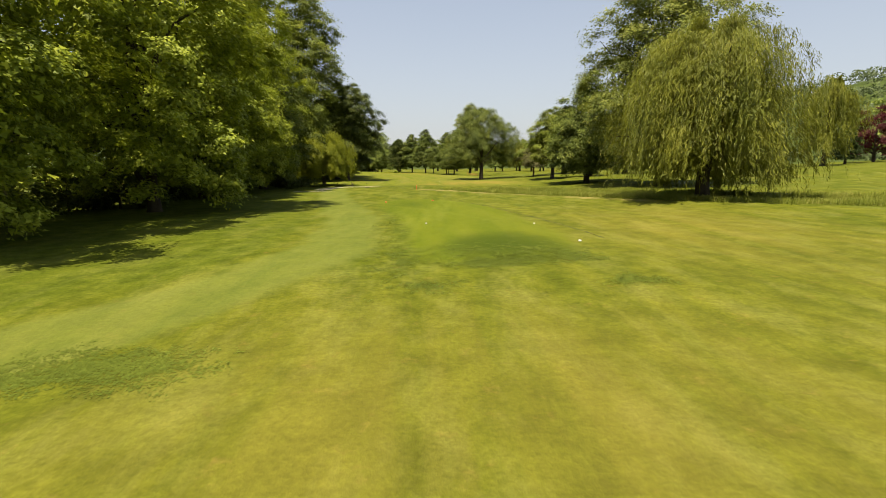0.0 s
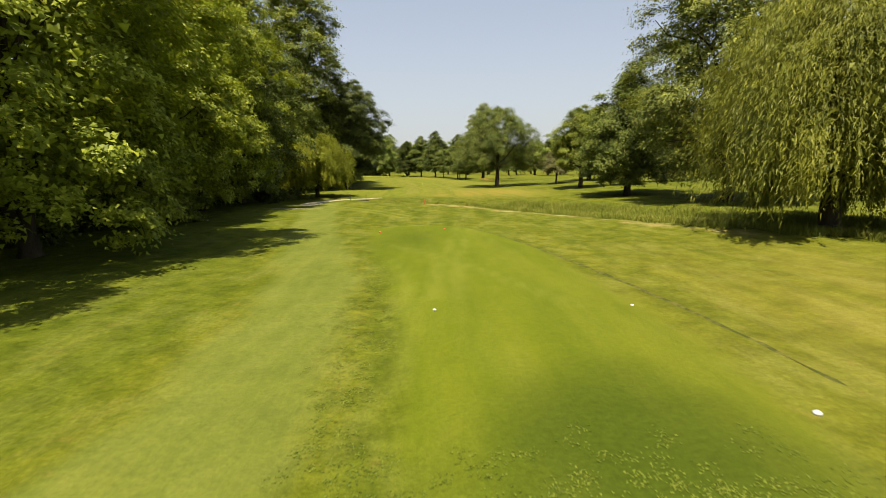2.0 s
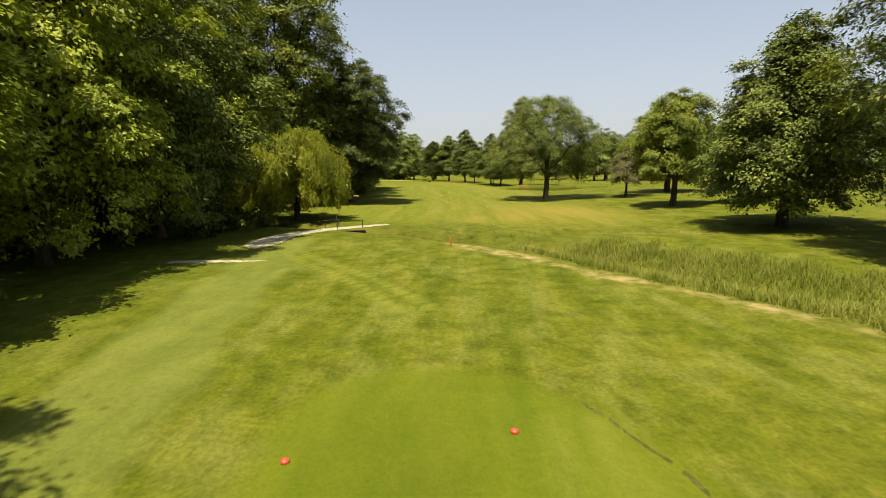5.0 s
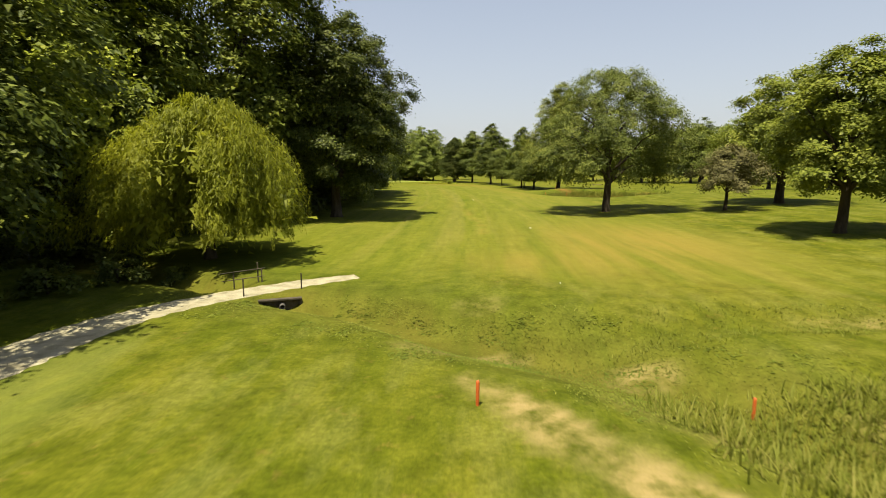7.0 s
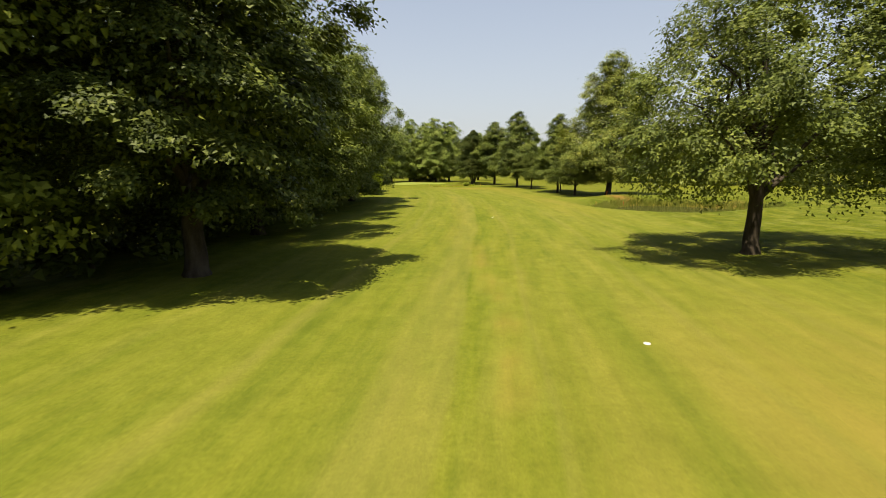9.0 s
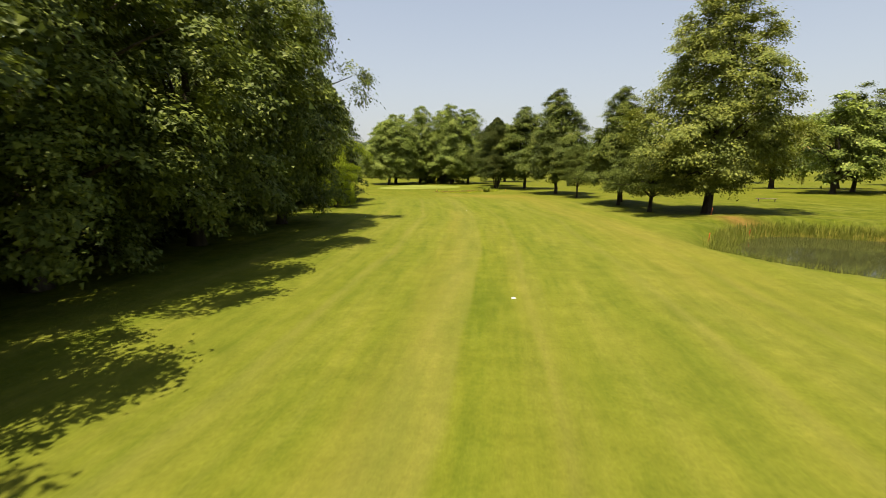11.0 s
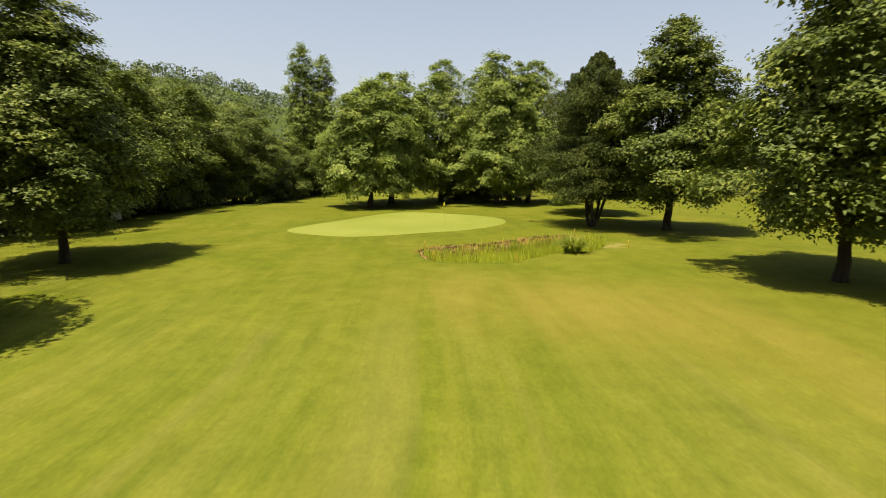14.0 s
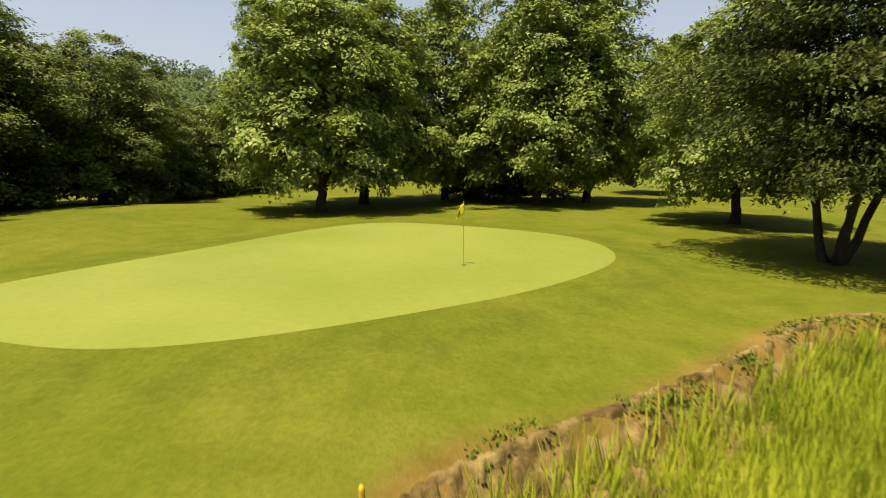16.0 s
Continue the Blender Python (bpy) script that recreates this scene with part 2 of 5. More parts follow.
POND = np.array([-1.1, 0.6]) + spline([(5.2, 109.5), (4.6, 112.0), (5.6, 115.5), (7.2, 119), (9.5, 121.5), (13, 122), (18, 120), (21, 115), (19, 109), (13, 105.5), (8, 106)], True)


def ribbon(line, width, wild=1.0):
    """The outline of a strip of some width along a line, its edges a little uneven."""
    t = np.gradient(line, axis=0)
    nrm = np.stack([-t[:, 1], t[:, 0]], 1) / np.linalg.norm(t, axis=1)[:, None]
    w = np.interp(np.linspace(0, 1, len(line)), np.linspace(0, 1, len(width)), width)
    k = np.arange(len(line))
    a = line + nrm * (w + wild * (0.04 * np.sin(k * 1.9) + 0.03 * np.sin(k * 4.7)))[:, None]
    b = line - nrm * (w + wild * (0.04 * np.sin(k * 2.3 + 1) + 0.03 * np.sin(k * 5.1)))[:, None]
    return np.vstack([a, b[::-1]])


def ground(x, y):
    x, y = np.asarray(x, float), np.asarray(y, float)
    z = -0.15 + 0.17 * smooth(5, 12, y)
    z = z + 0.07 * np.sin(x * 0.21 + 1.3) * np.sin(y * 0.13) + 0.03 * np.sin(x * 0.7 + y * 0.4)
    z = z + 0.45 * smooth(8, 22, x) * smooth(38, 60, y) * (1 - smooth(95, 130, y)) * 0.8
    z = z + 0.22 * smooth(128, 150, y) - 0.12 * smooth(163, 172, y)
    z = z + 0.10 * smooth(0, 1.2, edge_depth(x, y, TEE))
    z = z + 0.035 * np.minimum(np.log1p(np.exp(np.clip((x - 6) / 2, -30, 60))) * 2, 130) * smooth(5, 25, y) * (1 - 0.6 * smooth(100, 130, y))
    along = (x + 9.12) * 0.906 + (y - 54.64) * 0.423
    back = (y - 54.64) * 0.906 - (x + 9.12) * 0.423
    deck = smooth(0.08, 0.36, back) * smooth(-0.6, -0.2, along) * (1 - smooth(1.3, 1.8, along)) * (1 - smooth(1.2, 2.0, back))
    deck = np.maximum(deck, 0.8 * smooth(0.85, 1.25, along) * (1 - smooth(1.5, 2.2, along)) * smooth(-0.55, -0.15, back) * (1 - smooth(1.0, 1.6, back)))
    z = z - (1 - deck) * (0.5 + 0.35 * smooth(-7, -3, x)) * np.exp(-(line_distance(x, y, DITCH) / (0.7 + 1.0 * smooth(-7, -2, x))) ** 2) * (1 - 0.75 * smooth(3, 12, x)) * smooth(0.72, 1.15, line_distance(x, y, PATH))
    z = z - 0.25 * np.exp(-(line_distance(x, y, BANK) / 1.0) ** 2)
    z = z + 0.18 * smooth(-2.5, 1.0, edge_depth(x, y, GREEN))
    z = z - 0.75 * smooth(-0.15, 0.75, edge_depth(x, y, REEDBED))
    pond = edge_depth(x, y, POND)
    z = z - 0.75 * smooth(-2.0, 0.3, pond) - 0.8 * smooth(0, 1.5, pond) + 0.12 * np.exp(-((pond + 2.6) / 1.4) ** 2)
    for mx, my, r, h in ((-37, 157, 4.5, 0.5), (-41, 164, 5, 0.45), (7.5, 124.5, 3.5, 0.35)):
        z = z + h * np.exp(-((x - mx) ** 2 + (y - my) ** 2) / r**2)
    # hills all round, far off
    d = np.hypot(x + 10, y - 80)
    a = np.arctan2(x + 10, y - 80)
    hill = np.interp(a, [-3.2, -1.6, -1.15, -0.85, -0.7, -0.55, -0.4, -0.1, 0.2, 0.32, 0.45, 0.6, 0.75, 1.2, 2.0, 3.2],
                     [60, 90, 100, 103, 92, 48, 22, 8, 16, 34, 50, 74, 92, 80, 60, 60.0])
    hill = hill + 5 * np.sin(9 * a) + 3 * np.sin(23 * a + 1)
    return z + hill * smooth(260, 720, d)


def axis(a, b, step, far):
    inner = np.arange(a, b + step / 2, step)
    out = []
    s, v = step, 0.0
    while v < far:
        s *= 1.16
        v += s
        out.append(v)
    out = np.array(out)
    return np.concatenate([a - out[::-1], inner, b + out])


gx, gy = axis(-34, 24, 0.6, 2600), axis(-4, 172, 0.6, 2600)
gx = np.sort(np.concatenate([gx, (gx[:-1] + 0.3)[(gx[:-1] > -21.5) & (gx[:-1] < 6.5)]]))
gy = np.sort(np.concatenate([gy, (gy[:-1] + 0.3)[((gy[:-1] > 2) & (gy[:-1] < 60)) | ((gy[:-1] > 146) & (gy[:-1] < 160))]]))
GX, GY = np.meshgrid(gx, gy)
GZ = ground(GX, GY)
for loop, low, rim in ((GREEN, 0.05, (0.7, 1.3)), (ribbon(PATH, PATH_HALF), 0.06, (0.22, 0.5)), (ribbon(PATH_TWO, [0.06, 0.2, 0.3, 0.3]), 0.06, (0.2, 0.4))):
    GZ = GZ - low * smooth(*rim, edge_depth(GX, GY, loop))


# the eroded earth bank above the reeds: a lip line and, from it, the way down into the hollow
LIP = spline([(-19.4, 148.0), (-20.05, 148.75), (-20.45, 149.8), (-20.4, 150.75), (-20.05, 151.45), (-19.45, 152.3), (-18.8, 153.15), (-17.8, 154.55), (-16.75, 156.15), (-15.7, 157.4), (-14.6, 158.0)], n=28)
LIP_T = np.gradient(LIP, axis=0)
LIP_N = np.stack([LIP_T[:, 1], -LIP_T[:, 0]], 1) / np.linalg.norm(LIP_T, axis=1)[:, None]
BANK_W = 0.8
GZ = GZ - 0.16 * smooth(0.1, 0.3, edge_depth(GX, GY, np.vstack([LIP, (LIP + LIP_N * BANK_W)[::-1]])))


def mesh_from(name, verts, faces, mat, smooth_shade=False):
    """A mesh from arrays: all faces have the same number of corners."""
    verts, faces = np.ascontiguousarray(verts, np.float32), np.ascontiguousarray(faces, np.int32)
    me = bpy.data.meshes.new(name)
    k = faces.shape[1]
    me.vertices.add(len(verts))
    me.vertices.foreach_set("co", verts.ravel())
    me.loops.add(faces.size)
    me.loops.foreach_set("vertex_index", faces.ravel())
    me.polygons.add(len(faces))
    me.polygons.foreach_set("loop_start", np.arange(len(faces), dtype=np.int32) * k)
    me.polygons.foreach_set("loop_total", np.full(len(faces), k, np.int32))
    if smooth_shade:
        me.polygons.foreach_set("use_smooth", np.ones(len(faces), bool))
    me.materials.append(mat)
    me.update()
    return me


def grid_faces(ny, nx):
    i = np.arange(ny * nx).reshape(ny, nx)
    return np.stack([i[:-1, :-1], i[:-1, 1:], i[1:, 1:], i[1:, :-1]], -1).reshape(-1, 4)


# turf: rough, mown lanes, dry and bare ground by zone
GRASS, nd, ln, bsdf = nodes_of("golf_turf")
tex = nd.new("ShaderNodeTexCoord")


def attr(name):
    a = nd.new("ShaderNodeAttribute")
    a.attribute_name = name
    return a.outputs["Fac"]


lat = nd.new("ShaderNodeCombineXYZ")
ln.new(attr("lateral"), lat.inputs[0])
ln.new(attr("along"), lat.inputs[1])
mp = nd.new("ShaderNodeMapping")
mp.inputs["Scale"].default_value = (0.75, 0.05, 1)
ln.new(lat.outputs[0], mp.inputs["Vector"])
streak = noise_node(nd, ln, 1.1, 5.0, mp.outputs[0])
mp2 = nd.new("ShaderNodeMapping")
mp2.inputs["Scale"].default_value = (1.2, 0.22, 1)
ln.new(lat.outputs[0], mp2.inputs["Vector"])
patch = noise_node(nd, ln, 0.6, 6.0, mp2.outputs[0], 0.65)
blot = noise_node(nd, ln, 1.5, 4.0, tex.outputs["Object"], 0.6)
grain = noise_node(nd, ln, 26.0, 4.0, tex.outputs["Object"], 0.7)
rough_r = ramp(nd, [(0.30, (0.057, 0.071, 0.005)), (0.5, (0.077, 0.088, 0.007)), (0.70, (0.1, 0.104, 0.012))])
ln.new(patch.outputs[0], rough_r.inputs[0])
blot_r = ramp(nd, [(0.34, (0.66, 0.7, 0.6)), (0.5, (1, 1, 1)), (0.66, (1.36, 1.28, 1.6))])
ln.new(blot.outputs[0], blot_r.inputs[0])
# tuft relief painted into the colour: dark hollows, bright tips, beside the weak bump
tuft = noise_node(nd, ln, 11.0, 5.0, tex.outputs["Object"], 0.75)
tuft_shade_r = ramp(nd, [(0.33, (0.62, 0.66, 0.58)), (0.5, (0.99, 0.99, 0.99)), (0.66, (1.3, 1.27, 1.3))])
ln.new(tuft.outputs[0], tuft_shade_r.inputs[0])
rough_c = mixer(nd, ln, 0.85, rough_r.outputs[0], blot_r.outputs[0], "MULTIPLY")
mown_r = ramp(nd, [(0.28, (0.088, 0.105, 0.010)), (0.5, (0.108, 0.119, 0.014)), (0.72, (0.132, 0.132, 0.024))])
ln.new(streak.outputs[0], mown_r.inputs[0])
mp3 = nd.new("ShaderNodeMapping")
mp3.inputs["Scale"].default_value = (1.0, 0.09, 1)
ln.new(lat.outputs[0], mp3.inputs["Vector"])
line_n = noise_node(nd, ln, 2.6, 4.0, mp3.outputs[0], 0.65)
line_r = ramp(nd, [(0.36, (0.66, 0.74, 0.6)), (0.5, (1, 1, 1)), (0.66, (1.2, 1.13, 1.2))])
ln.new(line_n.outputs[0], line_r.inputs[0])
mown_c = mixer(nd, ln, 0.4, mown_r.outputs[0], line_r.outputs[0], "MULTIPLY")
mown_c = mixer(nd, ln, 0.34, mown_c, blot_r.outputs[0], "MULTIPLY")
mp4 = nd.new("ShaderNodeMapping")
mp4.inputs["Scale"].default_value = (1.0, 0.4, 1)
ln.new(lat.outputs[0], mp4.inputs["Vector"])
straw_n = noise_node(nd, ln, 0.9, 6.0, mp4.outputs[0], 0.68)
straw_s = nd.new("ShaderNodeMapRange")
straw_s.inputs[1].default_value, straw_s.inputs[2].default_value = 0.47, 0.66
straw_s.inputs[4].default_value = 0.55
ln.new(straw_n.outputs[0], straw_s.inputs[0])
rough_c = mixer(nd, ln, straw_s.outputs[0], rough_c, (0.158, 0.156, 0.042))
rust_n = noise_node(nd, ln, 2.3, 5.0, tex.outputs["Object"], 0.7)
rust_s = nd.new("ShaderNodeMapRange")
rust_s.inputs[1].default_value, rust_s.inputs[2].default_value = 0.6, 0.74
rust_s.inputs[4].default_value = 0.7
ln.new(rust_n.outputs[0], rust_s.inputs[0])
rough_c = mixer(nd, ln, rust_s.outputs[0], rough_c, (0.15, 0.11, 0.03))
rough_c = mixer(nd, ln, 0.6, rough_c, tuft_shade_r.outputs[0], "MULTIPLY")
mown_c = mixer(nd, ln, 0.22, mown_c, tuft_shade_r.outputs[0], "MULTIPLY")
col = mixer(nd, ln, attr("mown"), rough_c, mown_c)
calm_n = noise_node(nd, ln, 0.32, 5.0, tex.outputs["Object"], 0.6)
calm_r = ramp(nd, [(0.34, (0.084, 0.096, 0.008)), (0.5, (0.102, 0.107, 0.011)), (0.66, (0.122, 0.118, 0.017))])
ln.new(calm_n.outputs[0], calm_r.inputs[0])
calm_c = mixer(nd, ln, 0.3, calm_r.outputs[0], blot_r.outputs[0], "MULTIPLY")
calm_c = mixer(nd, ln, 0.2, calm_c, tuft_shade_r.outputs[0], "MULTIPLY")
col = mixer(nd, ln, attr("calm"), col, calm_c)
lane_c = mixer(nd, ln, 0.3, (0.122, 0.138, 0.042), mown_r.outputs[0])
col = mixer(nd, ln, attr("lane"), col, lane_c)
tee_c = mixer(nd, ln, 0.4, (0.082, 0.105, 0.004), mown_r.outputs[0])
col = mixer(nd, ln, attr("tee"), col, tee_c)
col = mixer(nd, ln, attr("track"), col, (0.15, 0.155, 0.03))
band_v = nd.new("ShaderNodeMapRange")
band_v.inputs[1].default_value, band_v.inputs[2].default_value = -10, 10
sway_n = noise_node(nd, ln, 0.35, 3.0, mp2.outputs[0])
sway = nd.new("ShaderNodeMath")
sway.operation = "MULTIPLY_ADD"
sway.inputs[1].default_value = 0.9
ln.new(sway_n.outputs[0], sway.inputs[0])
ln.new(attr("lateral"), sway.inputs[2])
ln.new(sway.outputs[0], band_v.inputs[0])
BANDS = [(-9, 0.1), (-6, 0.2), (-4.7, 0.1), (-4.4, 0.75), (-4.05, 0.2), (-2.4, 0.1), (-1.7, 0.3), (-1.2, 0.75), (-0.4, 0.6), (-0.25, 0.0), (0.9, 0.05), (1.35, 0.1), (1.5, 0.6), (1.75, 0.1), (3.2, 0.2), (5.1, 0.25), (5.45, 0.75), (5.8, 0.2), (8.1, 0.3), (8.45, 0.7), (8.8, 0.25)]
band_r = ramp(nd, [((v + 10) / 20, (f, f, f)) for v, f in BANDS])
ln.new(band_v.outputs[0], band_r.inputs[0])
band_m = nd.new("ShaderNodeMath")
band_m.operation = "MULTIPLY"
ln.new(band_r.outputs[0], band_m.inputs[0])
ln.new(attr("bands"), band_m.inputs[1])
col = mixer(nd, ln, band_m.outputs[0], col, (0.158, 0.141, 0.042))
worn = noise_node(nd, ln, 0.9, 6.0, mp2.outputs[0], 0.7)
worn_r = ramp(nd, [(0.34, (0.72, 0.82, 0.7)), (0.5, (1, 1, 1)), (0.66, (1.2, 1.12, 1.25))])
ln.new(worn.outputs[0], worn_r.inputs[0])
wear = nd.new("ShaderNodeMapRange")
wear.inputs[3].default_value, wear.inputs[4].default_value = 0.6, 0.12
ln.new(attr("calm"), wear.inputs[0])
col = mixer(nd, ln, wear.outputs[0], col, worn_r.outputs[0], "MULTIPLY")
col = mixer(nd, ln, 0.2, col, tuft_shade_r.outputs[0], "MULTIPLY")
lush_c = mixer(nd, ln, 0.9, (0.058, 0.076, 0.008), blot_r.outputs[0], "MULTIPLY")
lush_c = mixer(nd, ln, 0.8, lush_c, tuft_shade_r.outputs[0], "MULTIPLY")
col = mixer(nd, ln, attr("lush"), col, lush_c)
deep_c = mixer(nd, ln, 0.5, (0.036, 0.054, 0.005), tuft_shade_r.outputs[0], "MULTIPLY")
col = mixer(nd, ln, attr("deep"), col, deep_c)
dry_m = nd.new("ShaderNodeMath")
dry_m.operation, dry_m.use_clamp = "MULTIPLY", True
dry_s = nd.new("ShaderNodeMapRange")
dry_s.inputs[1].default_value, dry_s.inputs[2].default_value = 0.22, 0.54
ln.new(streak.outputs[0], dry_s.inputs[0])
ln.new(attr("dry"), dry_m.inputs[0])
ln.new(dry_s.outputs[0], dry_m.inputs[1])
col = mixer(nd, ln, dry_m.outputs[0], col, (0.188, 0.142, 0.036))
soil_c = mixer(nd, ln, 0.7, (0.23, 0.18, 0.085), blot_r.outputs[0], "MULTIPLY")
soil_s = nd.new("ShaderNodeMapRange")
soil_s.inputs[1].default_value, soil_s.inputs[2].default_value = 0.36, 0.56
soil_s.inputs[3].default_value, soil_s.inputs[4].default_value = 0.15, 1.1
ln.new(blot.outputs[0], soil_s.inputs[0])
soil_m = nd.new("ShaderNodeMath")
soil_m.operation, soil_m.use_clamp = "MULTIPLY", True
ln.new(attr("soil"), soil_m.inputs[0])
ln.new(soil_s.outputs[0], soil_m.inputs[1])
col = mixer(nd, ln, soil_m.outputs[0], col, soil_c)
mud_c = mixer(nd, ln, 0.8, (0.155, 0.095, 0.029), blot_r.outputs[0], "MULTIPLY")
col = mixer(nd, ln, attr("mud"), col, mud_c)
# far hillsides: base colour lifted and greyed to paint in distance haze
field_c = mixer(nd, ln, 0.15, (0.05, 0.068, 0.024), rough_r.outputs[0])
col = mixer(nd, ln, attr("far"), col, field_c)
col = mixer(nd, ln, attr("wheat"), col, (0.27, 0.21, 0.085))
grain_r = ramp(nd, [(0.3, (0.66, 0.70, 0.6)), (0.55, (1, 1, 1)), (0.8, (1.2, 1.18, 1.1))])
ln.new(grain.outputs[0], grain_r.inputs[0])
col = mixer(nd, ln, 0.4, col, grain_r.outputs[0], "MULTIPLY")
col = mixer(nd, ln, 1.0, col, (0.99, 1.0, 0.74), "MULTIPLY")
ln.new(col, bsdf.inputs["Base Color"])
bsdf.inputs["Roughness"].default_value = 0.9
bsdf.inputs["Specular IOR Level"].default_value = 0.05
bump = nd.new("ShaderNodeBump")
bump.inputs["Strength"].default_value, bump.inputs["Distance"].default_value = 0.8, 0.09
bsum = nd.new("ShaderNodeMath")
bsum.operation = "MULTIPLY_ADD"
ln.new(tuft.outputs[0], bsum.inputs[0])
bsum.inputs[1].default_value = 0.5
ln.new(blot.outputs[0], bsum.inputs[2])
ln.new(bsum.outputs[0], bump.inputs["Height"])
ln.new(bump.outputs[0], bsdf.inputs["Normal"])

me = mesh_from("ground", np.stack([GX, GY, GZ], -1).reshape(-1, 3), grid_faces(len(gy), len(gx)), GRASS, True)


def wobble(x, y, s, amp):
    return amp * (np.sin(x * s + 1.7 * np.sin(y * s * 0.6)) + np.sin(y * s * 1.3 + 1.1 * np.sin(x * s * 0.8)))


lateral = GX - np.interp(GY, AXIS_Y, AXIS_X)
jag = wobble(GX, GY, 1.1, 0.16) + wobble(GX, GY, 4.3, 0.07)
fair = smooth(57, 60, GY + jag * 4) * smooth(-13, -10, lateral) * (1 - smooth(11, 15, lateral))
lane_d = line_distance(GX, GY, LANE) + 0.6 * jag
soft_edge = edge_depth(GX, GY, TEE) + 0.5 * jag
ditch_d = line_distance(GX, GY, DITCH)
reed_d = edge_depth(GX, GY, REEDBED) + 0.35 * jag
pond_d = edge_depth(GX, GY, POND) + jag
dry = 1.0 * np.exp(-(((GX - 4.2) / 4.6) ** 2 + ((GY - 67) / 8) ** 2)) + 0.35 * np.exp(-(ditch_d / 1.6) ** 2) * (GX < 9) + 0.1 * np.exp(-((lateral - 0.8 - 0.3 * np.sin(GY * 0.1)) / 0.8) ** 2) * smooth(62, 68, GY) * (1 - smooth(110, 135, GY))
dry = dry + 0.22 * np.exp(-((lateral + 2.2 + 0.5 * jag) / 0.5) ** 2) * smooth(84, 92, GY) * (1 - smooth(120, 140, GY))
dry = dry + 0.6 * np.exp(-(((GX + 13) / 5) ** 2 + ((GY - 143.5) / 3) ** 2)) + 0.3 * np.exp(-(((lateral - 8) / 2) ** 2)) * smooth(95, 105, GY) * (1 - smooth(140, 150, GY))
dry = dry + 0.4 * np.exp(-(((GX - 1) / 5) ** 2 + ((GY - 4.5) / 4) ** 2)) + 0.4 * np.exp(-(((GX - 9) / 5) ** 2 + ((GY - 18) / 9) ** 2))
dry = dry + 0.5 * np.exp(-(((GX + 1.0) / 2.8) ** 2 + ((GY - 61.2) / 2.6) ** 2))
SCUFF = spline([(-3.3, 70.0), (-3.5, 73.2), (-4.1, 77.0), (-4.9, 81.5), (-5.7, 86.5), (-6.6, 94.0)])
scuff_d = line_distance(GX, GY, SCUFF)
dry = dry + 0.75 * np.exp(-((scuff_d + 0.5 * jag) / 0.33) ** 2) * (1 - smooth(80, 92, GY)) * np.clip(0.7 + wobble(GX, GY, 2.1, 0.3), 0.2, 1)
track = 0.4 * np.exp(-((scuff_d - 0.35 + 0.4 * jag) / 0.16) ** 2) * (1 - smooth(76, 86, GY))
for line in ([(-10.4, 48.2), (-9.6, 46.6), (-8.2, 44.5), (-6.6, 42.7), (-5.0, 40.8), (-3.2, 38)], [(-10.0, 49.0), (-9.2, 47.2), (-7.5, 44.8), (-5.7, 42.8), (-4.2, 41), (-2.4, 38.4)],
             [(-2.9, 27.6), (-2.0, 26.2), (-0.2, 23.5), (0.9, 21.4), (2.2, 18.5)], [(0.0, 32.6), (-0.4, 26.4), (-0.6, 23.4), (-0.7, 19)], [(0.5, 32.6), (0.1, 26.4), (-0.1, 23.4), (-0.2, 19)], [(-2.2, 24), (-1.6, 21.7), (-1.2, 19), (-1, 15)]):
    track = np.maximum(track, np.exp(-(line_distance(GX, GY, spline(line)) / 0.15) ** 2) * (0.8 if line[0][1] > 40 else 0.35))
STRIP = spline([(-4.6, 31), (-3.2, 26), (-2.1, 21), (-1.4, 16.5), (-1.0, 12.5)])
soil = np.exp(-((line_distance(GX, GY, SANDY) + 0.7 * jag) / 0.36) ** 4) * np.clip(0.8 + wobble(GX, GY, 2.3, 0.2), 0.4, 1.0) + 0.85 * np.exp(-(((GX + 12.45 + jag) / 0.5) ** 2 + ((GY - 154.9) / 0.9) ** 2))
soil = soil + 0.6 * smooth(0.45, 0.8, wobble(GX, GY, 1.5, 0.5)) * np.exp(-(ditch_d / 2.2) ** 2) * (GX < 7) * (GX > -6) + 0.5 * np.exp(-((line_distance(GX, GY, BANK) + jag) / 0.5) ** 2) * smooth(4, 8, GX)
far = smooth(215, 300, np.hypot(GX + 10, GY - 80))
ang = np.arctan2(GX + 2.2, GY - 41)
wheat = far * smooth(0.30, 0.305, ang) * (1 - smooth(0.395, 0.4, ang)) * smooth(470, 500, np.hypot(GX, GY)) * (1 - smooth(620, 650, np.hypot(GX, GY)))
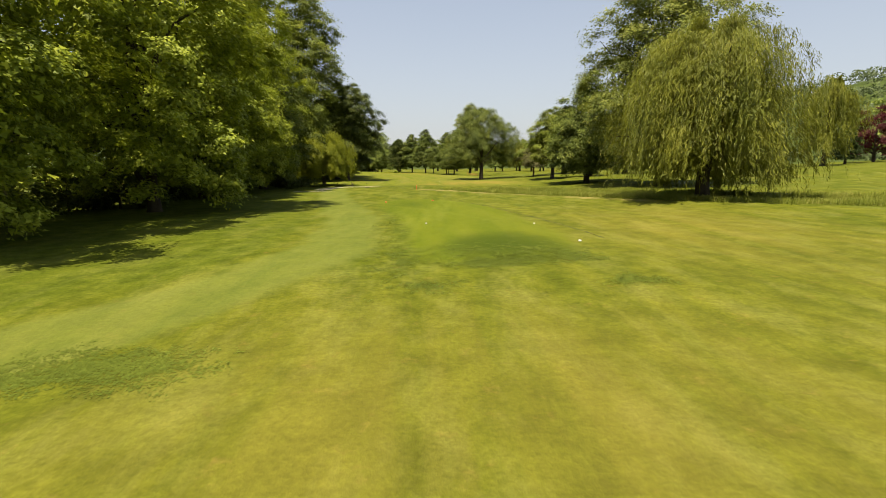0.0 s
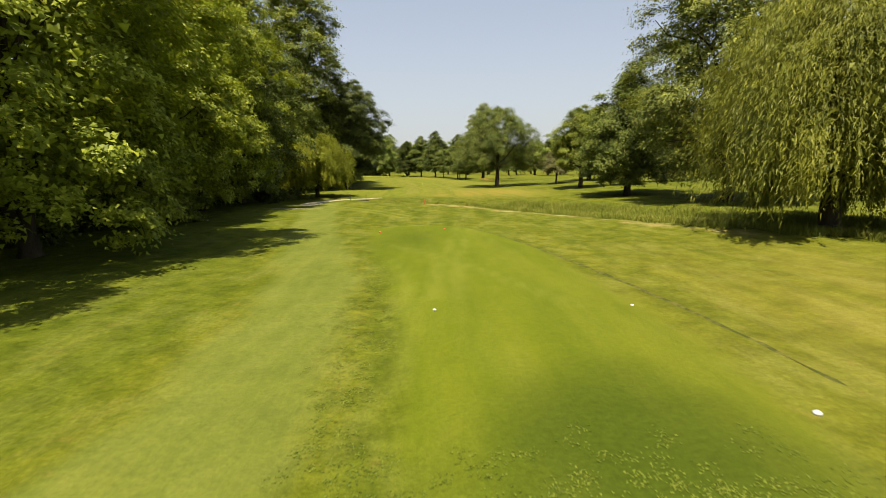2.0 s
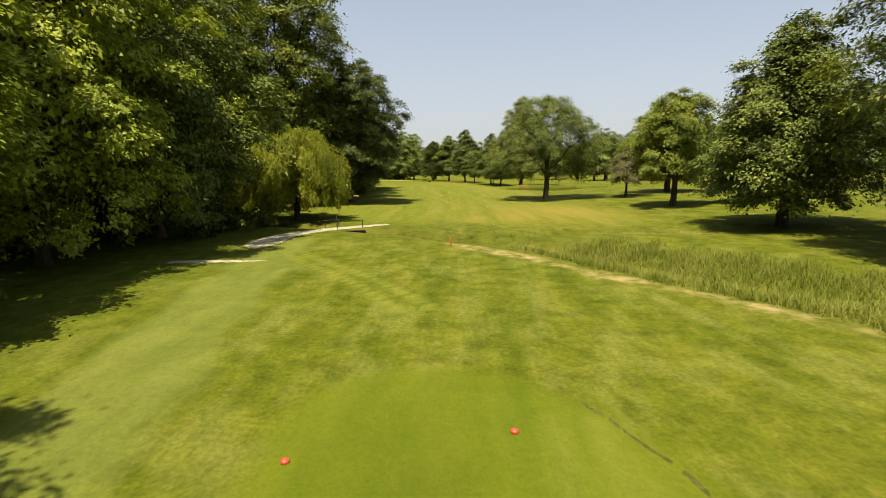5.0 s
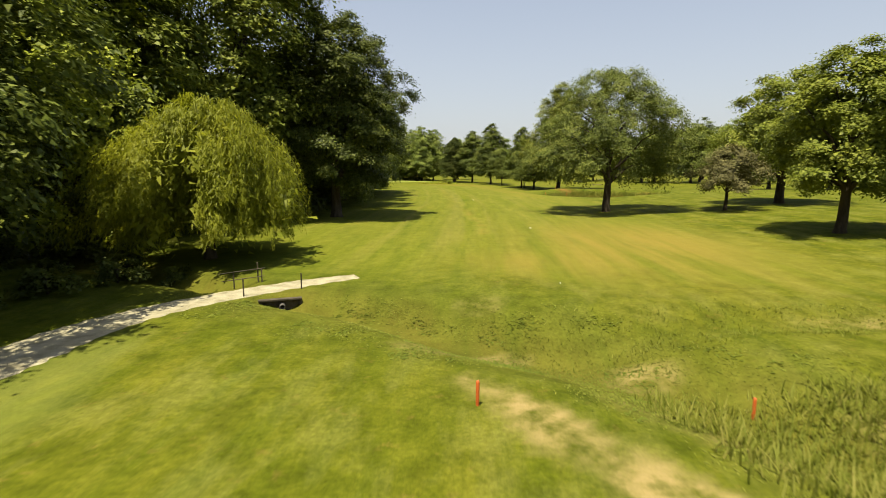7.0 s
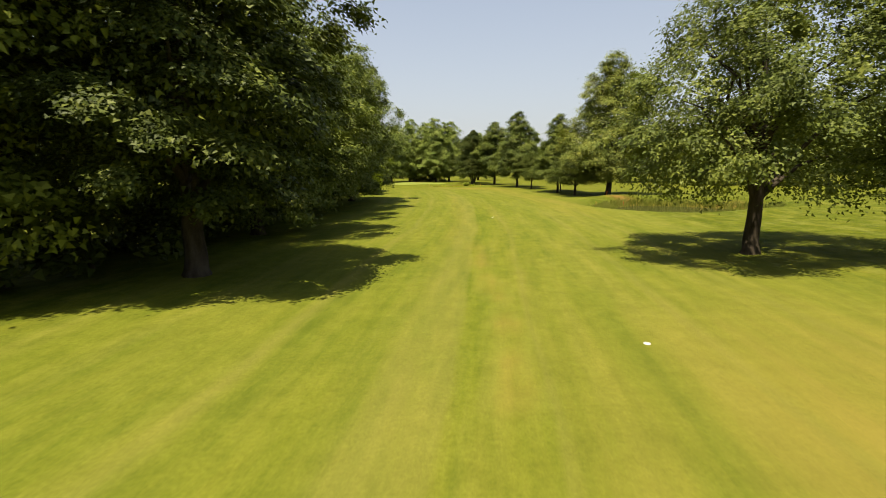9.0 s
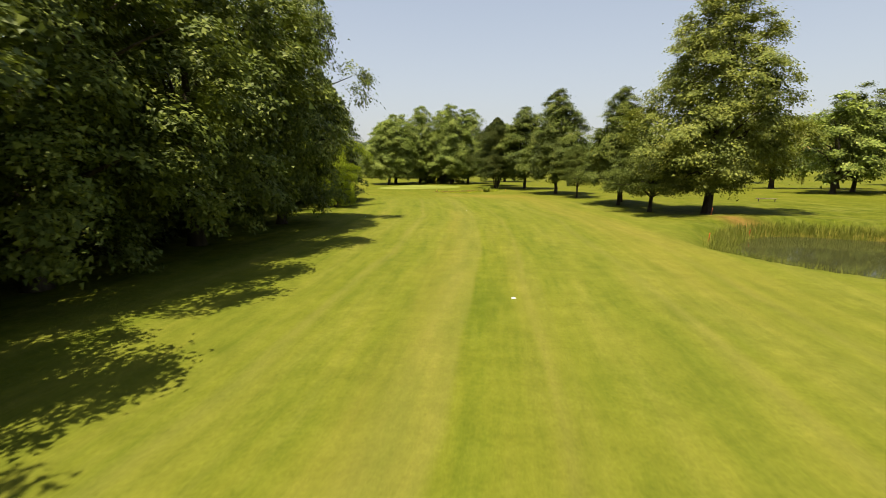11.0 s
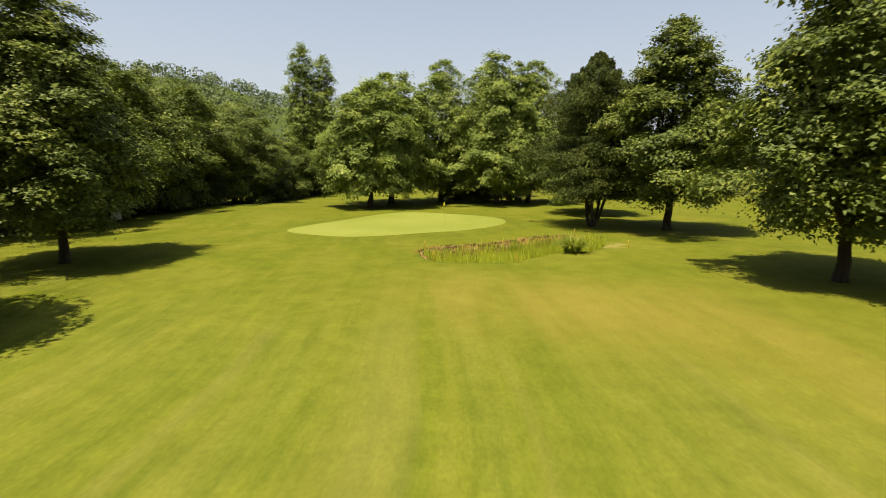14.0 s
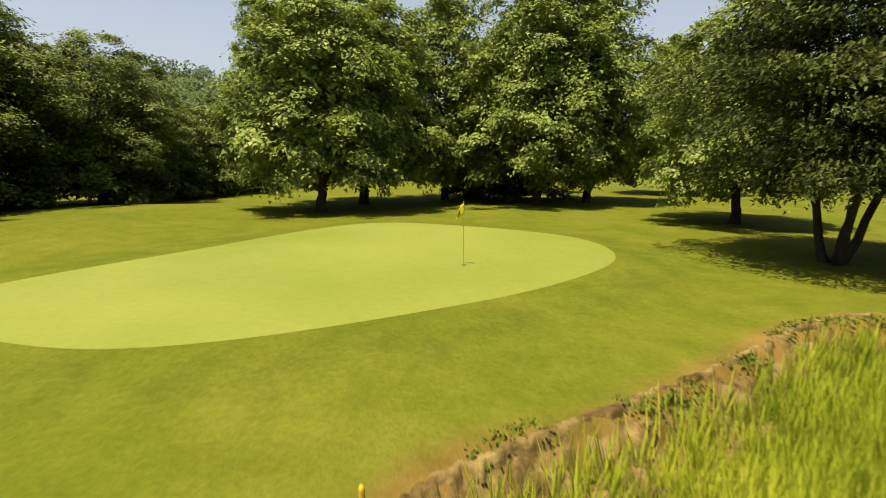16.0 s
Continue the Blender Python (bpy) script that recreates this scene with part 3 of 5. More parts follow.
zones = {
    "lateral": lateral, "along": GY, "mown": np.clip(fair + 0.0 * jag, 0, 1), "lane": 0.62 * (1 - smooth(0.85, 1.35, lane_d)) * (1 - smooth(50, 53, GY)),
    "tee": 0.85 * smooth(-0.15, 0.35, soft_edge), "lush": np.clip(0.9 * np.exp(-(ditch_d / 2.4) ** 2) + 0.4 * np.exp(-(ditch_d / 4.5) ** 2) * smooth(52, 56, GY) + 0.4 * smooth(1.2, 2.4, lane_d) * (GX < np.interp(GY, LANE[:, 1], LANE[:, 0])) * (1 - smooth(44, 52, GY)) + 0.6 * smooth(-0.2, 0.3, reed_d) + 0.5 * smooth(-3.5, -0.5, pond_d)
                + 0.3 * np.exp(-((edge_depth(GX, GY, GREEN) + 0.9) / 0.7) ** 2) + 0.45 * np.exp(-((line_distance(GX, GY, STRIP) + 0.5 * jag) / 0.22) ** 2) + 1.0 * np.exp(-(((GX - 1.4) / 1.8) ** 2 + ((GY - 12.3) / 1.1) ** 2)), 0, 1),
    "deep": 0.9 * np.exp(-((((GX - 1.8 + jag) / 1.5) ** 2 + ((GY - 13.6 + jag) / 1.9) ** 2)) ** 2) + 0.45 * np.exp(-(((GX + 2.1 + jag) / 1.3) ** 2 + ((GY - 29) / 3.4) ** 2)) + 0.6 * np.exp(-((ditch_d + 0.6 * jag) / 1.1) ** 2) * smooth(-0.4, 0.5, wobble(GX, GY, 1.3, 0.5)) * smooth(-7.5, -6, GX) * (1 - smooth(5, 8, GX)),
    "dry": dry, "soil": soil, "mud": np.clip(smooth(-0.5, -0.05, reed_d) * (1 - smooth(0.55, 0.9, reed_d)) * smooth(1.3, 2.0, -(GX + 16.5) * 0.75 + (GY - 151.6) * 0.55)
                + 0.8 * smooth(-1.2, -0.2, pond_d) * (1 - smooth(0.2, 0.8, pond_d)) * np.exp(-((GY - 119.5) / 3.5) ** 2)
                + 1.2 * np.exp(-(((GX - 7.4 + jag) / 1.5) ** 2 + ((GY - 123.0 + 0.5 * jag) / 0.9) ** 2)), 0, 1),
    "bands": 0.6 * fair * smooth(60, 70, GY) * (1 - smooth(137.5, 142, GY + 3 * jag)), "far": far, "wheat": wheat, "track": track, "calm": 0.8 * smooth(134, 147, GY) * (1 - far),
}
for key, value in zones.items():
    a = me.attributes.new(key, "FLOAT", "POINT")
    a.data.foreach_set("value", np.ascontiguousarray(value, np.float32).ravel())
tagged(new("ground", me), "mown green and dry yellow golf course turf", "ground", kind="structure")


def sheet(name, loop, mat, lift, label, category, kind="structure", step=0.5):
    """A flush patch that follows the ground inside a closed outline."""
    bm = bmesh.new()
    vs = [bm.verts.new((x, y, 0)) for x, y in loop]
    bm.faces.new(vs)
    lo, hi = loop.min(0), loop.max(0)
    for axis_i in (0, 1):
        for v in np.arange(lo[axis_i] + step / 2, hi[axis_i], step):
            co, no = [0, 0, 0], [0, 0, 0]
            co[axis_i], no[axis_i] = v, 1
            bmesh.ops.bisect_plane(bm, geom=bm.verts[:] + bm.edges[:] + bm.faces[:], plane_co=co, plane_no=no)
    co = np.array([v.co[:2] for v in bm.verts])
    zz = ground(co[:, 0], co[:, 1]) + lift
    for v, z in zip(bm.verts, zz):
        v.co.z = z - (lift - 0.002 if v.is_boundary else 0)
    bmesh.ops.recalc_face_normals(bm, faces=bm.faces[:])
    m = bpy.data.meshes.new(name)
    bm.to_mesh(m)
    bm.free()
    if m.polygons[0].normal.z < 0:
        m.flip_normals()
    m.materials.append(mat)
    m.polygons.foreach_set("use_smooth", np.ones(len(m.polygons), bool))
    return tagged(new(name, m), label, category, kind=kind)


def earth_bank():
    """Bare crumbling earth: a broken turf edge, a short drop under it, then a lumpy slope down to the reeds."""
    w = np.linspace(0, 1, 34) ** 1.15
    k = len(LIP)
    rag = np.array([noise.fractal((i * 0.21, 3.1, 0.0), 1.0, 2.0, 4) for i in range(k)])
    ends = smooth(0, 14, np.arange(k)) * smooth(0, 14, np.arange(k)[::-1])
    x = LIP[:, None, 0] + LIP_N[:, None, 0] * w * BANK_W + (rag * 0.09)[:, None] * LIP_N[:, None, 0]
    y = LIP[:, None, 1] + LIP_N[:, None, 1] * w * BANK_W + (rag * 0.09)[:, None] * LIP_N[:, None, 1]
    lump = np.array([[noise.fractal((a * 2.1, b * 2.1, 7.0), 0.8, 2.1, 6) for a, b in zip(ra, rb)] for ra, rb in zip(x, y)])
    cleft = np.array([[noise.fractal((a * 5.0, b * 5.0, 2.0), 0.9, 2.0, 3) for a, b in zip(ra, rb)] for ra, rb in zip(x, y)])
    rim = 0.10 + 0.07 * rag[:, None]
    drop = (0.13 + 0.07 * rag[:, None]) * smooth(rim, rim + 0.06, w[None])
    top = ground(LIP[:, 0], LIP[:, 1])[:, None]
    z = top + 0.012 - drop * ends[:, None] - 0.40 * smooth(0.1, 1.0, w)[None] ** 1.2
    z = z + (0.11 * lump - 0.09 * np.maximum(0, cleft)) * smooth(0.02, 0.25, w)[None] * ends[:, None]
    z[:, 0] -= 0.05
    z -= 0.3 * (1 - ends[:, None])
    z[:, -1] -= 0.2
    return mesh_from("earth_bank", np.stack([x, y, z], -1).reshape(-1, 3), grid_faces(*x.shape)[:, ::-1], MUD, True)


tagged(new("earth_bank", earth_bank()), "bare crumbling brown earth bank above the reeds", "bank", kind="structure")
sheet("putting_green", GREEN, GREEN_TURF, 0.008, "closely mown pale green putting green", "putting green")
sheet("gravel_path", ribbon(PATH, PATH_HALF), SAND, 0.014, "pale sandy gravel cart path", "path", step=0.4)
sheet("gravel_path", ribbon(PATH_TWO, [0.06, 0.2, 0.3, 0.3]), SAND, 0.014, "pale sandy gravel cart path", "path", step=0.4)
TEE_CUT = spline([(0.2, 33.8), (1.4, 31.2), (2.5, 28.0), (3.3, 24.8), (4.0, 21.7), (4.6, 18.2), (4.9, 15)])
sheet("turf_edge", ribbon(TEE_CUT, [0.02, 0.05, 0.07, 0.05, 0.075, 0.05, 0.02], 0.6), SOIL_DARK, 0.022, "thin dark cut line in the turf beside the tee", "turf edge", step=0.3)
pm = bpy.data.meshes.new("pond_water")
pm.from_pydata([(x, y, -0.7) for x, y in POND + (POND - POND.mean(0)) * 0.06], [], [list(range(len(POND)))])
pm.materials.append(WATER)
if pm.polygons[0].normal.z < 0:
    pm.flip_normals()
tagged(new("water", pm), "still dark green pond water", "water", kind="structure")

# ---- trees ----


def unit(v):
    return v / (np.linalg.norm(v, axis=-1, keepdims=True) + 1e-9)


def leaves_mesh(name, c, nrm, along, length, width, mat):
    """One small pointed leaf at each place."""
    a = unit(along - nrm * np.sum(along * nrm, -1, keepdims=True))
    b = np.cross(nrm, a)
    L, W = length[:, None], width[:, None]
    v = np.stack([c - a * L * 0.45 + b * W * 0.5, c - a * L * 0.3 - b * W * 0.5, c + a * L * 0.55], 1)
    return mesh_from(name, v.reshape(-1, 3), np.arange(len(c) * 3).reshape(-1, 3), mat)


def tube(path, radii, sides=7):
    """Vertices and quads of a tapered tube along a path."""
    path, radii = np.array(path), np.array(radii)
    t = unit(np.gradient(path, axis=0))
    ref = np.where(np.abs(t[:, 2:3]) > 0.9, np.array([[1.0, 0, 0]]), np.array([[0, 0, 1.0]]))
    u = unit(np.cross(t, ref))
    w = np.cross(t, u)
    an = np.linspace(0, 2 * np.pi, sides, endpoint=False)
    v = path[:, None] + radii[:, None, None] * (u[:, None] * np.cos(an)[None, :, None] + w[:, None] * np.sin(an)[None, :, None])
    k = len(path)
    i = np.arange(k * sides).reshape(k, sides)
    j = np.roll(i, -1, 1)
    return v.reshape(-1, 3), np.stack([i[:-1], j[:-1], j[1:], i[1:]], -1).reshape(-1, 4)


def tubes_mesh(name, parts, mat):
    vs, fs, n = [], [], 0
    for v, f in parts:
        vs.append(v)
        fs.append(f + n)
        n += len(v)
    return mesh_from(name, np.vstack(vs), np.vstack(fs), mat, True)


def part(name, data, parent, label=""):
    ob = new(name, data)
    ob.parent = parent
    return tagged(ob, label) if label else ob


def bent(a, b, sag, n, rng):
    s = np.linspace(0, 1, n)[:, None]
    p = a + (b - a) * s + np.array([0, 0, 1]) * sag * np.sin(np.pi * s)
    p[1:-1] += rng.normal(0, 0.03, (n - 2, 3)) * np.linalg.norm(b - a)
    return p


def woody(rng, h, trunk_r, fork, tips, lean=0.0, stems=1):
    """Trunk with flared foot, and limbs from it to the given tips."""
    trunks, limbs = [], []
    for s in range(stems):
        off = np.array([math.cos(s * 2.4), math.sin(s * 2.4), 0]) * (0 if stems == 1 else trunk_r * 0.8)
        top = np.array([lean + off[0] * 13, off[1] * 13, h * 0.78])
        zs = np.array([-0.25, 0.0, 0.25, 0.7, fork * 0.6, fork, h * 0.4, h * 0.6, h * 0.78])
        zs = np.maximum.accumulate(zs + np.arange(9) * 1e-3)
        path = off + (top - off) * np.clip(zs / top[2], 0.0, 1)[:, None] ** (1.2 if stems == 1 else 0.75) if lean or stems > 1 else np.stack([0 * zs, 0 * zs, zs], 1)
        path = np.array(path, float)
        path[:, 2] = zs
        path[3:, :2] += np.cumsum(rng.normal(0, 0.03 * h / 10, (6, 2)), 0)
        r = trunk_r / (stems**0.5) * np.array([1.55, 1.4, 1.1, 1.0, 0.92, 0.85, 0.55, 0.3, 0.08])
        trunks.append(tube(path, r, 9))
        for tip in tips[s::stems]:
            z0 = np.clip(tip[2] * rng.uniform(0.35, 0.6), fork * 0.85, h * 0.7)
            start = np.array([np.interp(z0, zs, path[:, 0]), np.interp(z0, zs, path[:, 1]), z0])
            r0 = np.interp(z0, zs, r) * rng.uniform(0.4, 0.6)
            limbs.append(tube(bent(start, tip, 0.06 * h, 6, rng), r0 * np.linspace(1, 0.15, 6), 6))
    return trunks, limbs


def timber(root, trunks, limbs, split=False):
    """The wood of a tree: limbs apart where they can be told apart, else in one mesh with the trunk."""
    if split:
        part("trunk", tubes_mesh("trunk", trunks, BARK), root)
        for one in limbs:
            part("limb", tubes_mesh("limb", [one], BARK), root)
    else:
        part("trunk", tubes_mesh("trunk", trunks + limbs, BARK), root)


def envelope(profile, s):
    p = np.array(profile)
    return np.interp(s, p[:, 0], p[:, 1])


ROUND = [(0, 0.45), (0.12, 0.85), (0.35, 1.0), (0.6, 0.92), (0.8, 0.68), (0.93, 0.38), (1, 0.08)]
DOME = [(0, 0.75), (0.1, 0.98), (0.35, 1.0), (0.6, 0.9), (0.8, 0.66), (0.93, 0.4), (1, 0.1)]
UPRIGHT = [(0, 0.5), (0.1, 0.9), (0.3, 1.0), (0.55, 0.8), (0.8, 0.45), (0.94, 0.2), (1, 0.04)]
CONE = [(0, 0.8), (0.08, 1.0), (0.3, 0.82), (0.6, 0.5), (0.85, 0.2), (1, 0.02)]
COLUMN = [(0, 0.5), (0.15, 0.95), (0.5, 1.0), (0.8, 0.75), (0.95, 0.35), (1, 0.05)]
EDGE = [(0, 0.5), (0.08, 0.72), (0.22, 0.9), (0.42, 1.0), (0.68, 0.95), (0.86, 0.72), (0.95, 0.45), (1, 0.15)]
FULL = [(0, 0.9), (0.2, 1.0), (0.5, 1.0), (0.75, 0.82), (0.92, 0.5), (1, 0.15)]


def crown_clumps(rng, n, h0, h1, rad, profile, lobes=5, rough=0.22, shell=0.5, per_bough=6, puff=0.24, squash=0.5):
    """Centres of leaf clumps, gathered into boughs over a crown of uneven outline, with the way outward at each."""
    k = max(4, n // per_bough)
    grid = np.linspace(0, 1, 200)
    cdf = np.cumsum(envelope(profile, grid) + 0.18)
    s = np.interp((np.arange(k) + rng.uniform(0, 1, k)) / k, cdf / cdf[-1], grid)
    a = np.arange(k) * 2.399 + rng.normal(0, 0.35, k)
    ph = rng.uniform(0, 6.28, 6)
    out = 1 + rough * (0.6 * np.sin(lobes * a + ph[0] + 5 * s) + 0.5 * np.sin(3 * a + ph[1] - 9 * s) + 0.5 * np.sin(11 * s + ph[2] + 2 * a)) - 0.5 * puff
    fr = np.where(rng.uniform(0, 1, k) < 0.8, rng.uniform(0, 1, k) ** 0.35 * (1 - shell) + shell, rng.uniform(0.1, 1, k))
    r = rad * envelope(profile, s) * out * fr
    z = h0 + (h1 - h0) * s
    c = np.stack([r * np.cos(a), r * np.sin(a), z], 1)
    o = unit(np.stack([np.cos(a), np.sin(a), (s - 0.35) * 1.6], 1))
    idx = np.repeat(np.arange(k), per_bough)
    m = len(idx)
    off = unit(rng.normal(0, 1, (m, 3)) + o[idx] * 0.8 + np.array([0, 0, 0.9]))
    pr = (puff * rad * (0.5 + 0.5 * envelope(profile, s)) * rng.uniform(0.7, 1.35, k))[idx]
    cc = c[idx] + off * (pr * rng.uniform(0.35, 1, m) ** 0.5)[:, None] * np.array([1, 1, squash])
    cc[:, 2] -= (0.7 - 0.7 * squash) * pr * np.maximum(0, np.sum(off[:, :2] * o[idx][:, :2], 1))
    cc[:, 2] = np.maximum(cc[:, 2], 0.25)
    return cc, unit(o[idx] * 0.6 + off)


def fill(rng, c, outward, per, spread, size, flat=0.6, droop=0.0, up=0.75, aspect=0.5, chaos=0.42):
    """Leaves round each clump."""
    n = len(c) * per
    idx = np.repeat(np.arange(len(c)), per)
    sp = spread * rng.uniform(0.6, 1.3, len(c))[idx]
    off = rng.normal(0, 1, (n, 3)) * sp[:, None] * np.array([1, 1, flat])
    p = c[idx] + off
    o = outward[idx]
    p[:, 2] -= droop * np.maximum(0, np.sum(off * o, 1))
    nrm = unit(o * 0.9 + np.array([0, 0, up]) + rng.normal(0, chaos, (n, 3)))
    along = unit(o * 0.6 + rng.normal(0, 0.8, (n, 3)) - np.array([0, 0, 0.35 + droop]))
    L = size * rng.uniform(0.6, 1.35, n)
    return p, nrm, along, L, L * aspect * rng.uniform(0.8, 1.2, n)


def join_leaves(sets):
    return [np.concatenate(x) for x in zip(*sets)]


def broadleaf(seed, h, rad, h0, profile, mat, trunk_r=0.25, clumps=420, per=26, size=0.34, spread=0.5, limbs=14, fork=None, lobes=5, rough=0.22,
              core=True, lean=0.0, aspect=0.7, stems=1, name="tree", droop=0.25, flat=0.55, up=0.8, per_bough=9, puff=0.21, split=False, squash=0.5):
    rng = np.random.default_rng(seed)
    c, o = crown_clumps(rng, clumps, h0, h - 0.3, rad, profile, lobes, rough, 0.5, per_bough, puff, squash)
    tips = c[rng.choice(len(c), limbs, replace=False)] * np.array([0.85, 0.85, 1])
    c = c + np.array([lean, 0, 0])
    sets = [fill(rng, c, o, per, spread, size, flat, droop, up, aspect)]
    if core:
        cc, co = crown_clumps(rng, max(24, clumps // 3), h0 + 0.10 * (h - h0), h - 0.14 * (h - h0), rad * 0.70, profile, lobes, 0.1, 0.25)
        sets.append(fill(rng, cc + np.array([lean, 0, 0]), co, 36, 0.10 * rad, min(0.08 * rad, 0.22), 0.6, 0, 0.3, 0.9))
    root = new(name)
    tr, lb = woody(rng, h, trunk_r, fork or max(h0 * 1.05, 1.2), tips + np.array([lean, 0, 0]), lean, stems)
    timber(root, tr, lb, split)
    part("crown", leaves_mesh("crown", *join_leaves(sets), mat), root)
    return root


def willow(seed, h, rad, foot, mat, strands=900, per=24, trunk_r=0.35, name="willow_tree", ragged=1.2, leafsize=0.42, thin=0.17, dome=0.12):
    """A dome of boughs with long hanging strands of narrow leaves."""
    rng = np.random.default_rng(seed)
    k = strands
    nb = max(30, k // 55)
    ba = np.arange(nb) * 2.399 + rng.normal(0, 0.3, nb)
    bf = ((np.arange(nb) + rng.uniform(0, 1, nb)) / nb) ** 0.55
    blob = 0.92 + 0.08 * np.sin(3 * ba + seed) + 0.07 * np.sin(7 * ba + 2 * seed)
    bz = h * (0.95 + 0.06 * np.sin(2 * ba + seed)) - h * dome * bf**3 + 0.07 * h * np.sin(5 * ba + 1.3 * seed) * bf - rng.uniform(0, 0.12, nb) * h * (bf > 0.35)
    low = rng.uniform(0, 1, nb) < 0.3
    bz = np.where(low & (bf > 0.45), h * rng.uniform(0.3, 0.62, nb), bz)
    bfoot = foot + np.where(rng.uniform(0, 1, nb) < 0.5, rng.uniform(0, ragged * 0.6, nb), rng.uniform(ragged, ragged * 3.2, nb))
    ib = rng.integers(0, nb, k)
    u = rng.uniform(0.12, 1, k) ** 0.65
    a = ba[ib] + rng.normal(0, 0.05, k) / np.maximum(0.25, u)
    r = rad * 0.96 * np.maximum(bf, 0.3)[ib] * blob[ib] * u + rng.normal(0, 0.03 * rad, k)
    ztop = bz[ib] - 0.10 * h + 0.15 * h * np.sin(np.pi * u ** 1.3) * (1 - 0.5 * low[ib]) - 0.05 * h * u**4 + rng.normal(0, 0.1, k)
    length = (ztop - bfoot[ib]) * rng.uniform(0.4, 1.0, k) * (0.55 + 0.45 * u)
    length = np.clip(length, 0.5, np.maximum(0.5, ztop - 0.12))
    s = np.linspace(0, 1, per)[None, :] + rng.uniform(-0.02, 0.02, (k, per))
    rr = r[:, None] + (1 - np.exp(-4 * s)) * 0.08 * rad * rng.uniform(0.3, 1.2, k)[:, None]
    sway = rng.normal(0, 0.10, (k, 2))[:, None, :] * s[..., None] ** 2 * length[:, None, None] * 0.6
    x = rr * np.cos(a)[:, None] + sway[..., 0]
    y = rr * np.sin(a)[:, None] + sway[..., 1]
    z = ztop[:, None] - length[:, None] * s + 0.35 * np.sin(np.pi * np.minimum(1, s * 4)) * (h / 10)
    p = np.stack([x, y, z], -1).reshape(-1, 3) + rng.normal(0, 0.05, (k * per, 3))
    out = np.repeat(np.stack([np.cos(a), np.sin(a), 0.2 + 0 * a], 1), per, 0)
    n = len(p)
    nrm = unit(out + np.array([0, 0, 0.5]) + rng.normal(0, 0.55, (n, 3)))
    along = unit(np.array([0, 0, -1.0]) + rng.normal(0, 0.2, (n, 3)))
    L = leafsize * rng.uniform(0.7, 1.5, n)
    sets = [(p, nrm, along, L, L * thin * rng.uniform(0.8, 1.6, n))]
    cc, co = crown_clumps(rng, 150, h * 0.25, h * 0.82, rad * 0.62, DOME, 4, 0.1, 0.1)
    sets.append(fill(rng, cc, co, 26, 0.5, 0.36, 0.8, 0.4, 0.3, 0.4))
    root = new(name)
    tips = np.stack([r * 0.8 * np.cos(a), r * 0.8 * np.sin(a), ztop - 0.2], 1)[rng.choice(k, 18, replace=False)]
    tr, lb = woody(rng, h * 0.9, trunk_r, 1.8, tips)
    timber(root, tr, lb)
    part("crown", leaves_mesh("crown", *join_leaves(sets), mat), root)
    return root


def conifer(seed, h, rad, h0, mat, boughs=150, per=90, trunk_r=0.2, profile=CONE, droop=0.25, rise=0.15, size=0.24, name="conifer_tree", stems=1, aspect=0.36, hang=0.0, fan=1.0):
    """Boughs that leave the trunk in tiers, each a drooping fan of needle sprays."""
    rng = np.random.default_rng(seed)
    s = np.sort(rng.uniform(0, 1, boughs))
    a = np.arange(boughs) * 2.399 + rng.normal(0, 0.3, boughs)
    length = np.maximum(0.35, rad * envelope(profile, s) * rng.uniform(0.5, 1.15, boughs))
    z0 = h0 + (h - h0) * s
    t = rng.uniform(0.12, 1, (boughs, per)) ** 0.75
    side = rng.normal(0, 1, (boughs, per)) * (0.10 + 0.20 * (1 - t)) * length[:, None] * 0.9 * fan
    ca, sa = np.cos(a)[:, None], np.sin(a)[:, None]
    d = t * length[:, None]
    x = d * ca - side * sa
    y = d * sa + side * ca
    z = z0[:, None] + rise * d - droop * d**2 / (length[:, None] + 0.3) - 0.25 * np.abs(side) - np.abs(rng.normal(0, 0.14, (boughs, per))) - hang * t * rng.uniform(0, 1, (boughs, per)) ** 1.6 * rng.uniform(0.4, 1.3, (boughs, 1))
    z = np.maximum(z, 0.25)
    p = np.stack([x, y, z], -1).reshape(-1, 3)
    n = len(p)
    out = np.stack([ca + 0 * t, sa + 0 * t, -0.2 + 0 * t], -1).reshape(-1, 3)
    nrm = unit(np.array([0, 0, 0.7]) + rng.normal(0, 0.8, (n, 3)) + out * 0.5)
    along = unit(out + rng.normal(0, 0.5, (n, 3)) - np.array([0, 0, 0.3 + droop]))
    L = size * rng.uniform(0.7, 1.5, n)
    root = new(name)
    tips = np.stack([length * 0.8 * np.cos(a), length * 0.8 * np.sin(a), z0 + (rise - droop * 0.7) * length * 0.8], 1)[:: max(1, boughs // 30)]
    tr, lb = woody(rng, h * 1.2, trunk_r, max(0.8, h0), tips, 0.0, stems)
    for one in tr[1:]:
        part("stem", tubes_mesh("stem", [one], BARK), root)
    timber(root, tr[:1], lb)
    part("crown", leaves_mesh("crown", p, nrm, along, L, L * aspect, mat), root)
    return root


def put(ob, x, y, label, category="tree", group="", turn=0.0, sc=1.0, sz=None, sink=0.05):
    z = float(ground(x, y)) - sink
    ob.matrix_basis = Matrix.LocRotScale((x, y, z), Euler((0, 0, turn)), (sc, sc, sz or sc))
    return tagged(ob, label, category, group)


def again(ob, x, y, label="", group="", turn=0.0, sc=1.0, sz=None):
    z = float(ground(x, y)) - 0.05
    keep = ob.scale.copy()
    ob.scale = (1, 1, 1)
    c = copy_thing(ob, Matrix.LocRotScale((x, y, z), Euler((0, 0, turn)), (sc, sc, sz or sc)))
    ob.scale = keep
    return tagged(c, label, "", group)


